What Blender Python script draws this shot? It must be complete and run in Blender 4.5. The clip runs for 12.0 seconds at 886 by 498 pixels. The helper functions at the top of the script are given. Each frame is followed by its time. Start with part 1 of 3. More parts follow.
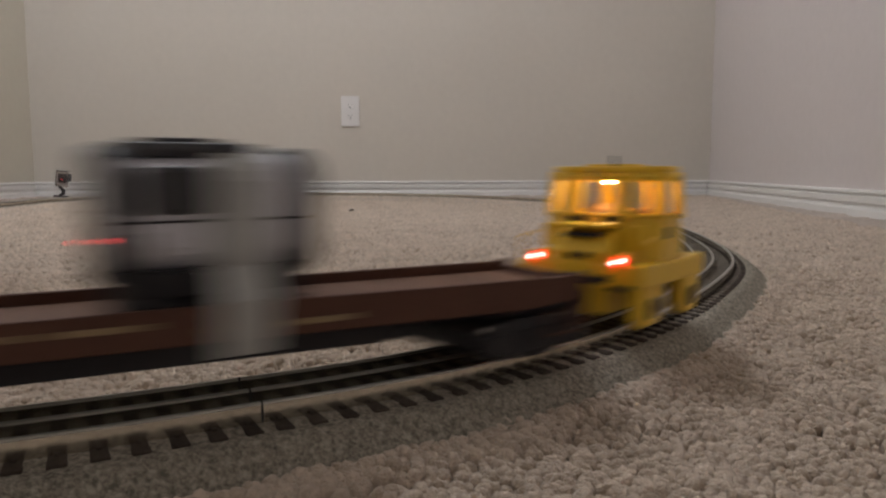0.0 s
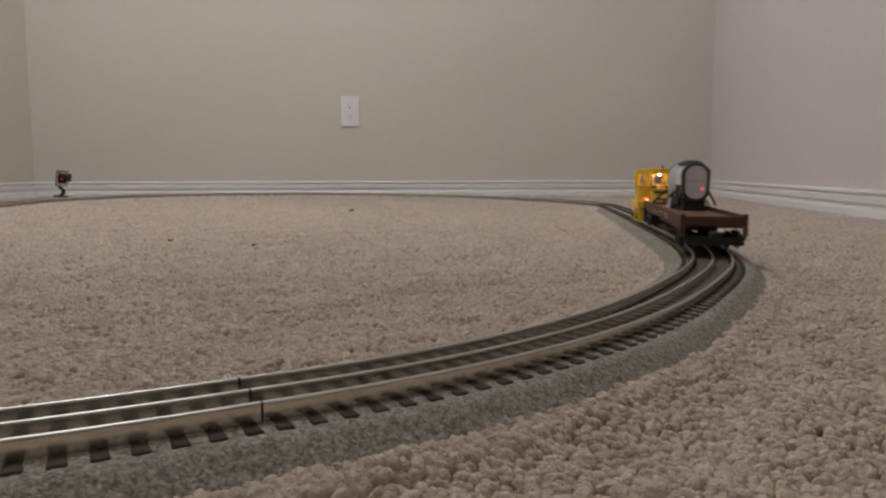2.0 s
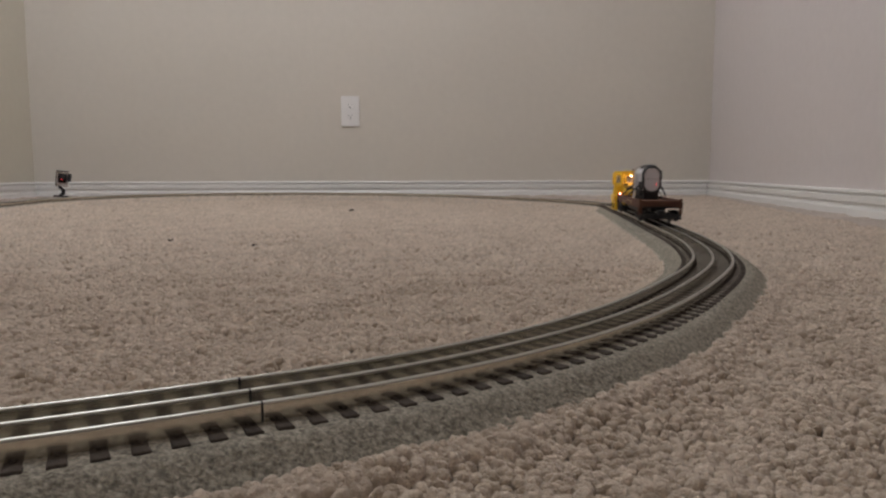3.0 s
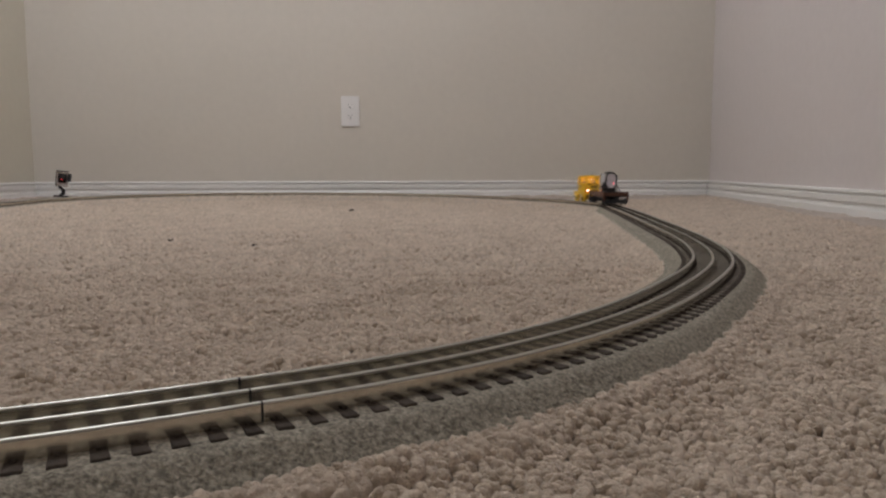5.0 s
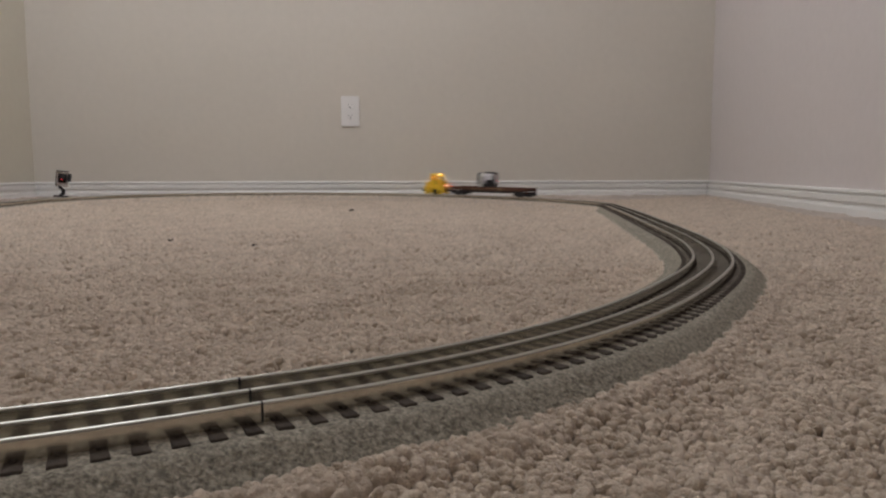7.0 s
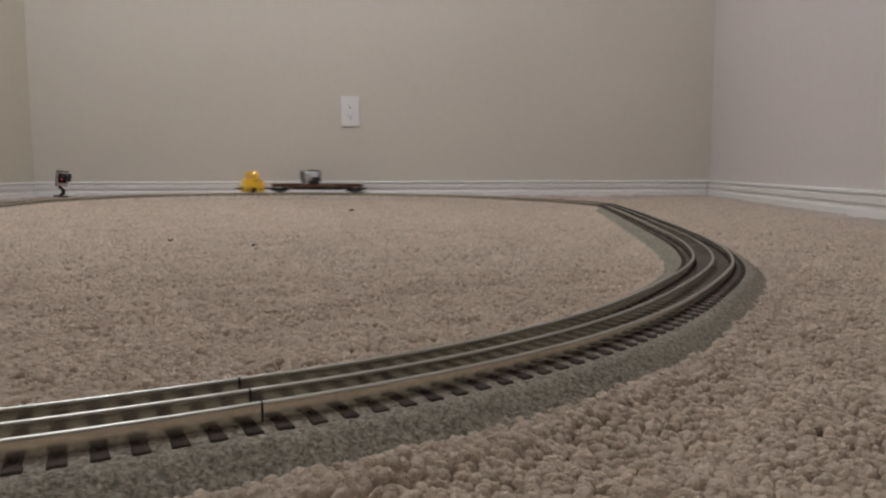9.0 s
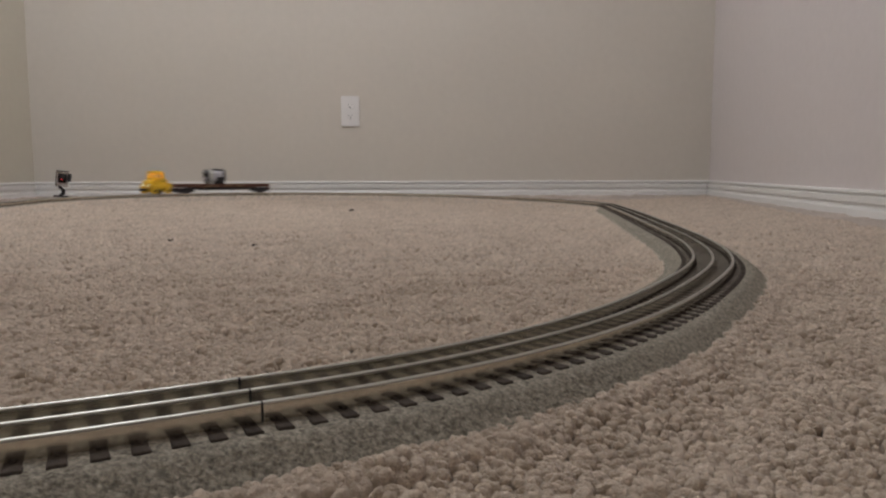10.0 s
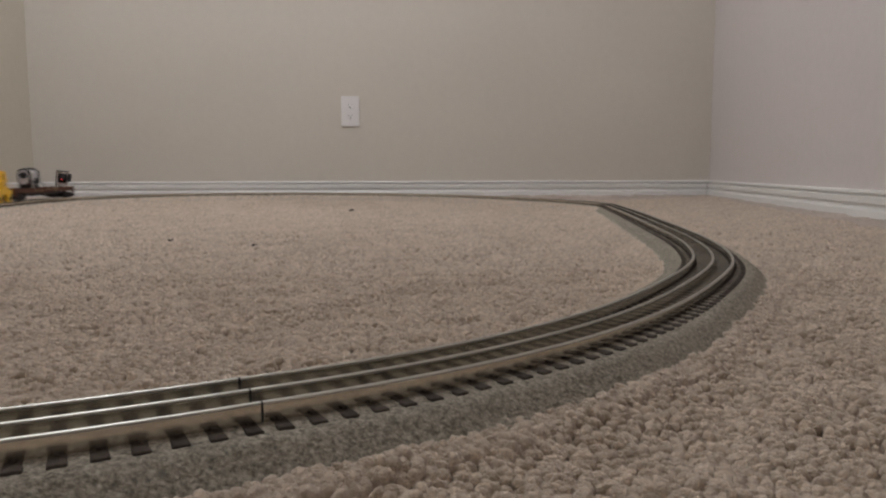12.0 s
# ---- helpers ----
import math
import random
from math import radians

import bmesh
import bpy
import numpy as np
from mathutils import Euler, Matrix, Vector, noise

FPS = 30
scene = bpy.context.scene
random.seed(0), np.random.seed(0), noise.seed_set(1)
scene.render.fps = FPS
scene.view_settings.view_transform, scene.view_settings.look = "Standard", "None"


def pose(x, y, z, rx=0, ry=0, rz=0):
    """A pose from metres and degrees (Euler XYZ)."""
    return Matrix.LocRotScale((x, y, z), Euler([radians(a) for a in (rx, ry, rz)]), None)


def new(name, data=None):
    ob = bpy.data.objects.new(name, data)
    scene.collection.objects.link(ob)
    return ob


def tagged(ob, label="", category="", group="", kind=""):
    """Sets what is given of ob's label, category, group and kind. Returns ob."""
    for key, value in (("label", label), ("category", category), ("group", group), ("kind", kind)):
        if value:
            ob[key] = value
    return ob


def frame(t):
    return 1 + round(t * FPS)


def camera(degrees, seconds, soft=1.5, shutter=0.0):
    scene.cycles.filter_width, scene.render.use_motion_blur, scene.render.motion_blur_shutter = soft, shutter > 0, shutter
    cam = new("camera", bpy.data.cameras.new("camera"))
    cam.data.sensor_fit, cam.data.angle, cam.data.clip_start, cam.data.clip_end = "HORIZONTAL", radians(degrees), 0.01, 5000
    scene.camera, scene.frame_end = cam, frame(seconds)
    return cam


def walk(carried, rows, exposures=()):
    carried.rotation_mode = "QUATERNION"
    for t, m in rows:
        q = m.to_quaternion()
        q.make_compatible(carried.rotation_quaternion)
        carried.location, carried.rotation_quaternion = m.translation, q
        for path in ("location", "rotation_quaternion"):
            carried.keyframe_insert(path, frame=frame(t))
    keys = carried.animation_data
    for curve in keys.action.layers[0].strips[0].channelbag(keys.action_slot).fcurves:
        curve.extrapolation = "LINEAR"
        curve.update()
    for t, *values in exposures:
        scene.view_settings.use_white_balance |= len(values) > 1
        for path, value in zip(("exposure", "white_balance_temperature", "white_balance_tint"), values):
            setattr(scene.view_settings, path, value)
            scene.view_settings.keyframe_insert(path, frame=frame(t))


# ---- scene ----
cam = camera(61.3, 12.0, soft=2.3, shutter=1.4)
EYE_Z = 0.096
walk(cam, [(0.0, pose(0, 0, EYE_Z, 90 - 6.03, 0.12, 0)), (12.0, pose(0, 0, EYE_Z, 90 - 6.03, 0.12, 0))],
     exposures=[(0.0, 0.0), (0.3, 0.06), (0.5, 0.15), (0.8, 0.30), (1.0, 0.22), (1.5, 0.08), (2.0, 0.0), (12.0, 0.0)])

# ---------------------------------------------------------------- light
world = bpy.data.worlds.new("world")
world.use_nodes = True
world.node_tree.nodes["Background"].inputs[0].default_value = (0.9, 0.95, 1.0, 1)
world.node_tree.nodes["Background"].inputs[1].default_value = 0.02
scene.world = world


def lamp(name, kind, energy, color, m, size=0.3):
    d = bpy.data.lights.new(name, kind)
    d.energy, d.color = energy, color
    if kind == "AREA":
        d.shape, d.size = "DISK", size
    else:
        d.shadow_soft_size = size
    ob = new(name, d)
    ob.matrix_world = m
    return ob


# the ceiling fixture over the middle of the room, behind the lens
LAMP_X, LAMP_Y = -0.70, 1.45
lamp("ceiling_lamp_light", "POINT", 46.0, (0.880, 0.922, 1.0), pose(LAMP_X, LAMP_Y, 2.20), 0.13)

# ---------------------------------------------------------------- materials


def material(name, base, rough=0.6, metal=0.0, var=0.12, scale=30.0, fine=300.0, bump=0.0, bump_scale=400.0,
             spec=0.5, island=0.0, obj_random=0.0, coat=0.0, bump_dist=0.001, second=None, sheen=0.0, sharp=0.4):
    """Base colour with variation at two scales, roughness variation and fine relief."""
    m = bpy.data.materials.new(name)
    m.use_nodes = True
    nt = m.node_tree
    b = nt.nodes["Principled BSDF"]
    tc = nt.nodes.new("ShaderNodeTexCoord")

    def noise_node(s, detail=4.0):
        n = nt.nodes.new("ShaderNodeTexNoise")
        n.inputs["Scale"].default_value, n.inputs["Detail"].default_value = s, detail
        nt.links.new(tc.outputs["Object"], n.inputs["Vector"])
        return n

    n1, n2 = noise_node(scale), noise_node(fine, 2.0)
    add = nt.nodes.new("ShaderNodeMath")
    add.operation = "ADD"
    nt.links.new(n1.outputs[0], add.inputs[0])
    nt.links.new(n2.outputs[0], add.inputs[1])
    last = add
    if island or obj_random:
        g = nt.nodes.new("ShaderNodeNewGeometry" if island else "ShaderNodeObjectInfo")
        mul = nt.nodes.new("ShaderNodeMath")
        mul.operation, mul.inputs[2].default_value = "MULTIPLY_ADD", 0.0
        mul.inputs[1].default_value = (island or obj_random) * 2
        nt.links.new(g.outputs["Random Per Island" if island else "Random"], mul.inputs[0])
        nt.links.new(add.outputs[0], mul.inputs[2])
        sub = nt.nodes.new("ShaderNodeMath")
        sub.operation, sub.inputs[1].default_value = "SUBTRACT", (island or obj_random)
        nt.links.new(mul.outputs[0], sub.inputs[0])
        last = sub
    mr = nt.nodes.new("ShaderNodeMapRange")
    mr.inputs["From Min"].default_value, mr.inputs["From Max"].default_value = 1 - sharp, 1 + sharp
    nt.links.new(last.outputs[0], mr.inputs["Value"])
    mix = nt.nodes.new("ShaderNodeMix")
    mix.data_type = "RGBA"
    lo = second if second else [c * (1 - var) for c in base]
    hi = [min(1, c * (1 + var)) for c in base]
    mix.inputs["A"].default_value, mix.inputs["B"].default_value = (*lo, 1), (*hi, 1)
    nt.links.new(mr.outputs["Result"], mix.inputs["Factor"])
    nt.links.new(mix.outputs["Result"], b.inputs["Base Color"])
    rr = nt.nodes.new("ShaderNodeMapRange")
    rr.inputs["To Min"].default_value, rr.inputs["To Max"].default_value = max(0.02, rough - 0.08), min(1, rough + 0.08)
    nt.links.new(n1.outputs[0], rr.inputs["Value"])
    nt.links.new(rr.outputs["Result"], b.inputs["Roughness"])
    b.inputs["Metallic"].default_value = metal
    b.inputs["Specular IOR Level"].default_value = spec
    b.inputs["Coat Weight"].default_value = coat
    b.inputs["Sheen Weight"].default_value = sheen
    if bump:
        n3 = noise_node(bump_scale, 3.0)
        bp = nt.nodes.new("ShaderNodeBump")
        bp.inputs["Strength"].default_value, bp.inputs["Distance"].default_value = bump, bump_dist
        nt.links.new(n3.outputs[0], bp.inputs["Height"])
        nt.links.new(bp.outputs["Normal"], b.inputs["Normal"])
    return m


def glow(name, color, strength):
    m = bpy.data.materials.new(name)
    m.use_nodes = True
    b = m.node_tree.nodes["Principled BSDF"]
    b.inputs["Base Color"].default_value = (*color, 1)
    b.inputs["Emission Color"].default_value = (*color, 1)
    b.inputs["Emission Strength"].default_value = strength
    return m


def glass(name, color=(1, 1, 1), rough=0.05):
    m = bpy.data.materials.new(name)
    m.use_nodes = True
    b = m.node_tree.nodes["Principled BSDF"]
    b.inputs["Base Color"].default_value = (*color, 1)
    b.inputs["Transmission Weight"].default_value = 1.0
    b.inputs["Roughness"].default_value = rough
    b.inputs["IOR"].default_value = 1.15
    return m


# One wall finish three times: west tinted warmer, north plain, east tinted mauve.
WALL_W = material("wall_tint_warm", (0.63, 0.582, 0.485), 0.75, var=0.03, scale=1.5, fine=40, bump=0.25, bump_scale=180, bump_dist=0.0012, spec=0.25)
WALL = material("wall_paint", (0.64, 0.588, 0.523), 0.75, var=0.03, scale=1.5, fine=40, bump=0.25, bump_scale=180, bump_dist=0.0012, spec=0.25)
WALL_E = material("wall_tint_mauve", (0.66, 0.602, 0.592), 0.75, var=0.03, scale=1.5, fine=40, bump=0.25, bump_scale=180, bump_dist=0.0012, spec=0.25)
CEIL = material("ceiling_paint", (0.80, 0.79, 0.76), 0.8, var=0.03, scale=2, fine=60, bump=0.3, bump_scale=120)
TRIM = material("trim_paint", (0.80, 0.78, 0.76), 0.4, var=0.03, scale=4, fine=60, bump=0.05, bump_scale=200)
CARPET = material("carpet_yarn", (0.592, 0.484, 0.392), 0.95, var=0.14, scale=14, fine=700, bump=0.85, bump_scale=1150, bump_dist=0.0014, spec=0.05, island=0.34, sheen=0.25, second=(0.452, 0.358, 0.277))
BACKING = material("carpet_backing", (0.42, 0.34, 0.26), 0.95, var=0.2, scale=40, fine=500, bump=0.8, bump_scale=260, bump_dist=0.004, spec=0.1)
FARPILE = material("carpet_pile", (0.462, 0.386, 0.334), 0.95, var=0.18, scale=8, fine=160, bump=0.6, bump_scale=500, bump_dist=0.002, spec=0.05, sheen=0.25)
BALLAST = material("ballast_plastic", (0.285, 0.254, 0.206), 0.9, var=0.46, scale=420, fine=760, bump=0.8, bump_scale=620, bump_dist=0.0016, spec=0.15, sharp=0.26)
TIE = material("tie_plastic", (0.068, 0.053, 0.043), 0.85, var=0.3, scale=90, fine=700, bump=0.4, bump_scale=900, obj_random=0.3, spec=0.12)
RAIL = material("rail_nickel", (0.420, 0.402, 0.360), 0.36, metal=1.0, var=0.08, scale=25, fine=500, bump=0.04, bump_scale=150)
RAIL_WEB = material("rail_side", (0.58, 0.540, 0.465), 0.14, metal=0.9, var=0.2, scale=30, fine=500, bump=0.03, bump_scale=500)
JOINT = material("rail_gap", (0.02, 0.02, 0.02), 0.7)
YELLOW = material("yellow_plastic", (0.86, 0.54, 0.03), 0.38, var=0.06, scale=30, fine=400, bump=0.05, bump_scale=600)
TANP = material("tan_plastic", (0.45, 0.30, 0.18), 0.5, var=0.1)
LETTER = material("faded_lettering", (0.30, 0.21, 0.11), 0.6, var=0.3, scale=80, fine=600)
BLACKP = material("black_plastic", (0.028, 0.026, 0.028), 0.62, spec=0.3, var=0.3, scale=40, fine=500, bump=0.15, bump_scale=900)
RUBBER = material("black_rubber", (0.034, 0.033, 0.036), 0.5, var=0.3, scale=60, fine=500, bump=0.2, bump_scale=700)
BOXCAR = material("oxide_red_paint", (0.098, 0.042, 0.027), 0.68, var=0.2, scale=30, fine=500, bump=0.15, bump_scale=700, spec=0.3)
DECK = material("deck_boards", (0.150, 0.072, 0.045), 0.72, var=0.2, scale=30, fine=500, bump=0.3, bump_scale=500, obj_random=0.35, spec=0.3)
WHEELM = material("blackened_steel", (0.10, 0.095, 0.09), 0.4, metal=0.9, var=0.2, scale=50, fine=500)
SILVER = material("silver_case", (0.64, 0.63, 0.68), 0.35, metal=0.3, var=0.05, scale=40, fine=500)
BACKP = material("grey_back", (0.64, 0.62, 0.66), 0.4, var=0.04, scale=60, fine=500)
TAPE = material("white_tape", (0.78, 0.77, 0.74), 0.6, var=0.05, scale=60, fine=500)
LENS = material("dark_glass", (0.01, 0.01, 0.015), 0.08, var=0.1, coat=0.6)
PLATE = material("white_plate", (0.82, 0.80, 0.79), 0.35, var=0.02, scale=20, fine=300)
SLOT = material("socket_slot", (0.03, 0.028, 0.026), 0.6)
DEBRIS = material("brown_fluff", (0.06, 0.045, 0.035), 0.9, var=0.3, scale=200, fine=900)
CASE = glass("clear_case", (0.62, 0.57, 0.54), 0.12)
PANE = glass("cab_pane", (1.0, 0.95, 0.85), 0.05)
RED_LED = glow("red_led", (1.0, 0.03, 0.04), 4.0)
TAIL = glow("tail_lamp", (1.0, 0.045, 0.03), 6.0)
TAIL_CORE = glow("tail_bulb", (1.0, 0.62, 0.52), 11.0)
WARM = glow("warm_bulb", (1.0, 0.72, 0.36), 480.0)
HEAD = glow("head_lamp", (1.0, 0.90, 0.72), 4.5)
DIFF = glow("ceiling_diffuser", (0.92, 0.95, 1.0), 1.5)

# ---------------------------------------------------------------- mesh helpers


UNIT, UNIT_X = 1.0, 1.0


def to_mesh(name, bm, mat, smooth=False):
    me = bpy.data.meshes.new(name)
    if UNIT != 1.0:
        bmesh.ops.scale(bm, vec=(UNIT * UNIT_X, UNIT, UNIT), verts=bm.verts[:])
    bm.normal_update()
    bm.to_mesh(me)
    bm.free()
    if smooth:
        me.polygons.foreach_set("use_smooth", [True] * len(me.polygons))
    for m in (mat if isinstance(mat, (list, tuple)) else [mat]):
        me.materials.append(m)
    return me


def part(name, bm, mat, parent=None, label="", m=None, smooth=False):
    ob = new(name, bm if isinstance(bm, bpy.types.Mesh) else to_mesh(name, bm, mat, smooth))
    if parent is not None:
        ob.parent = parent
    if m is not None:
        ob.matrix_local = Matrix.Translation((m.translation.x * (UNIT * UNIT_X - 1), m.translation.y * (UNIT - 1), m.translation.z * (UNIT - 1))) @ m
    if label:
        tagged(ob, label)
    return ob


def grid_mesh(name, verts, faces, mat, smooth=True):
    me = bpy.data.meshes.new(name)
    v = np.asarray(verts, np.float32)
    f = np.asarray(faces, np.int32)
    me.vertices.add(len(v))
    me.vertices.foreach_set("co", v.ravel())
    k = f.shape[1]
    me.loops.add(f.size)
    me.loops.foreach_set("vertex_index", f.ravel())
    me.polygons.add(len(f))
    me.polygons.foreach_set("loop_start", np.arange(0, f.size, k, dtype=np.int32))
    me.polygons.foreach_set("loop_total", np.full(len(f), k, np.int32))
    me.polygons.foreach_set("use_smooth", np.full(len(f), smooth))
    me.update(calc_edges=True)
    me.materials.append(mat)
    return me


def box(bm, x0, x1, y0, y1, z0, z1, bevel=0.0, seg=2):
    r = bmesh.ops.create_cube(bm, size=1.0)
    vs = r["verts"]
    for v in vs:
        v.co = Vector(((x0 + x1) / 2 + v.co.x * (x1 - x0), (y0 + y1) / 2 + v.co.y * (y1 - y0), (z0 + z1) / 2 + v.co.z * (z1 - z0)))
    if bevel:
        es = list({e for v in vs for e in v.link_edges})
        bmesh.ops.bevel(bm, geom=es, offset=bevel, segments=seg, affect="EDGES", profile=0.6)
    return vs


def boxbm(*a, **k):
    bm = bmesh.new()
    box(bm, *a, **k)
    return bm


def prism(bm, outline, axis, a, b, bevel=0.0):
    """Extrudes an outline of (u, v) pairs along axis 'x', 'y' or 'z' from a to b."""
    def put(u, v, w):
        return {"x": (w, u, v), "y": (u, w, v), "z": (u, v, w)}[axis]
    lo = [bm.verts.new(put(u, v, a)) for u, v in outline]
    hi = [bm.verts.new(put(u, v, b)) for u, v in outline]
    n = len(outline)
    fs = [bm.faces.new(lo[::-1]), bm.faces.new(hi)]
    for i in range(n):
        fs.append(bm.faces.new((lo[i], lo[(i + 1) % n], hi[(i + 1) % n], hi[i])))
    bmesh.ops.recalc_face_normals(bm, faces=fs)
    if bevel:
        es = list({e for f in fs[:2] for e in f.edges})
        bmesh.ops.bevel(bm, geom=es, offset=bevel, segments=2, affect="EDGES", profile=0.6)


def tube(bm, pts, r, sides=8):
    """A round rod along a few points."""
    rings = []
    pts = [Vector(q) for q in pts]
    for i, q in enumerate(pts):
        d = (pts[min(i + 1, len(pts) - 1)] - pts[max(i - 1, 0)]).normalized()
        up = Vector((0, 0, 1)) if abs(d.z) < 0.9 else Vector((1, 0, 0))
        u = d.cross(up).normalized()
        w = u.cross(d)
        rings.append([bm.verts.new(q + r * (math.cos(2 * math.pi * k / sides) * u + math.sin(2 * math.pi * k / sides) * w)) for k in range(sides)])
    for a, b in zip(rings, rings[1:]):
        for k in range(sides):
            bm.faces.new((a[k], a[(k + 1) % sides], b[(k + 1) % sides], b[k]))
    bm.faces.new(rings[0][::-1])
    bm.faces.new(rings[-1])
    bmesh.ops.recalc_face_normals(bm, faces=bm.faces[:])


def lathe(bm, prof, axis="y", sides=24):
    """Turns a profile of (along, radius) pairs round an axis."""
    rings = []
    for a, r in prof:
        ring = []
        for k in range(sides):
            c, s = math.cos(2 * math.pi * k / sides) * r, math.sin(2 * math.pi * k / sides) * r
            ring.append(bm.verts.new({"x": (a, c, s), "y": (c, a, s), "z": (c, s, a)}[axis]))
        rings.append(ring)
    fs = []
    for a, b in zip(rings, rings[1:]):
        for k in range(sides):
            fs.append(bm.faces.new((a[k], a[(k + 1) % sides], b[(k + 1) % sides], b[k])))
    fs += [bm.faces.new(rings[0][::-1]), bm.faces.new(rings[-1])]
    bmesh.ops.recalc_face_normals(bm, faces=fs)


# ---------------------------------------------------------------- the line of the track
RAIL_Z, GAUGE = 0.0216, 0.0318
JX, JY, JH = -0.0666, 0.2501, 0.4864
KINK, CURVE_BEFORE = 0.045, 1.30
FIRST = (2.134, 2.063, 1.501, 0.336, 1.911, 0.703, 0.382)
L_BEND, L_SIDE, FAR_BEND = 0.782, 1.038, 1.30
DS = 0.004


def track_line():
    """Points and headings every 4 mm from 0.6 m before the joint to the far side of the loop."""
    n0 = 150
    hb = JH + KINK - CURVE_BEFORE * DS * (np.arange(n0) + 0.5)
    xb, yb = JX - np.cumsum(np.cos(hb)) * DS, JY - np.cumsum(np.sin(hb)) * DS
    s = (np.arange(1340) + 0.5) * DS
    k = np.where(s < 0.84, np.interp(s, np.arange(7) * 0.12, FIRST), 0.0)
    k = np.where((s > 0.76) & (s < L_BEND), 0.45, k)
    k = np.where(s >= L_BEND, -0.030, k)
    k = np.where(s >= L_BEND + L_SIDE, FAR_BEND, k)
    k = np.where(s >= 4.45, 0.15, k)
    hh = JH + np.cumsum(k) * DS
    x, y = JX + np.cumsum(np.cos(hh)) * DS, JY + np.cumsum(np.sin(hh)) * DS
    return (np.concatenate([xb[::-1], [JX], x]), np.concatenate([yb[::-1], [JY], y]),
            np.concatenate([hb[::-1], [JH], hh]), np.concatenate([-DS * np.arange(n0, 0, -1), [0], DS * np.arange(1, 1341)]))


TX, TY, TH, TS = track_line()


def sag(x, y):
    """How far the worn floor lies below its level: a shallow dip under the far bend."""
    return -0.0202 * np.exp(-((x - 0.22) / 0.9) ** 2 - ((y - 2.3) / np.where(y < 2.3, 0.72, 0.9)) ** 2) * np.clip((y - 0.75) / 0.4, 0, 1) * np.clip((0.985 - 0.165 * (2.925 - y) - x) / 0.25, 0, 1)


def at(s):
    return np.interp(s, TS, TX), np.interp(s, TS, TY), np.interp(s, TS, TH)


def sweep(s0, s1, profile, step, name, mat, smooth=False, closed=True):
    """A profile of (side, height) pairs carried along the track; side is positive to the inside of the loop."""
    s = np.linspace(s0, s1, max(2, int(round((s1 - s0) / step)) + 1))
    x, y, h = at(s)
    pr = np.array(profile)
    k = len(pr)
    vx = x[:, None] - np.sin(h)[:, None] * pr[None, :, 0]
    vy = y[:, None] + np.cos(h)[:, None] * pr[None, :, 0]
    vz = pr[None, :, 1] + sag(x, y)[:, None]
    v = np.stack([vx, vy, vz], 2).reshape(-1, 3)
    i, j = np.meshgrid(np.arange(len(s) - 1), np.arange(k if closed else k - 1), indexing="ij")
    j2 = (j + 1) % k
    f = np.stack([i * k + j, (i + 1) * k + j, (i + 1) * k + j2, i * k + j2], 2).reshape(-1, 4)
    me = grid_mesh(name, v, f, mat, smooth)
    if closed:
        bm = bmesh.new()
        bm.from_mesh(me)
        bm.verts.ensure_lookup_table()
        n = len(s)
        # end caps on vertices of their own, so that they leave the shading along the run alone
        for first in (0, (n - 1) * k):
            ends = [bm.verts[first + q].co.copy() for q in range(k)]
            bm.faces.new([bm.verts.new(c) for c in ends])
            bm.verts.ensure_lookup_table()
        bmesh.ops.recalc_face_normals(bm, faces=bm.faces[:])
        bm.to_mesh(me)
        bm.free()
    return me

# ---------------------------------------------------------------- the room
ROOM = pose(-1.561, 2.868, 0, 0, 0, math.degrees(0.0221))
ROOM_W, ROOM_D, ROOM_H = 2.600, 4.0, 2.44


EAST = ROOM @ pose(ROOM_W, 0, 0, 0, 0, -8.2)


def room_box(name, label, mat, *b):
    ob = part(name, boxbm(*b), mat)
    ob.matrix_world = ROOM
    return tagged(ob, label, name.split("_")[0], kind="structure")


room_box("wall_north", "beige painted wall with a white baseboard", WALL, -0.1, ROOM_W + 0.1, 0, 0.1, -0.05, ROOM_H)
room_box("wall_east", "pale wall tinted mauve-grey, with a white baseboard", WALL_E, 0, 0.1, -ROOM_D - 0.03, 0.0, -0.05, ROOM_H).matrix_world = EAST
room_box("wall_west", "beige side wall tinted warm, with a white baseboard", WALL_W, -0.1, 0, -ROOM_D, -0.0005, -0.05, ROOM_H)
room_box("wall_south", "plain beige painted wall", WALL, -0.1, ROOM_W + 0.1, -ROOM_D - 0.1, -ROOM_D - 0.0005, -0.05, ROOM_H)
room_box("ceiling", "plain white painted ceiling", CEIL, -0.1, ROOM_W + 0.1, -ROOM_D - 0.1, 0.1, ROOM_H + 0.001, ROOM_H + 0.1)

# baseboard: a moulded profile of (out from the wall, height)
BOARD = [(0, -0.006), (0.0155, -0.006), (0.0155, 0.0130), (0.0140, 0.0155), (0.0085, 0.0175), (0.0060, 0.0220), (0.0068, 0.0255), (0.0125, 0.0275),
         (0.0128, 0.0395), (0.0115, 0.0412), (0.0048, 0.0420), (0.0048, 0.0452), (0.0105, 0.0460), (0.0115, 0.0480), (0.0105, 0.0525), (0.0070, 0.0544), (0, 0.0544)]


def baseboard(name, start, along, length):
    """start: corner in the room's space; along: degrees of its run; the moulding stands out to the right of the run."""
    bm = bmesh.new()
    prism(bm, [(-d, z) for d, z in BOARD], "x", 0, length)
    ob = part(name, bm, TRIM)
    ob.matrix_world = (EAST if name.endswith("east") else ROOM) @ pose(start[0], start[1], 0, 0, 0, along)
    return tagged(ob, "white moulded baseboard with two grooves", "baseboard", kind="structure")


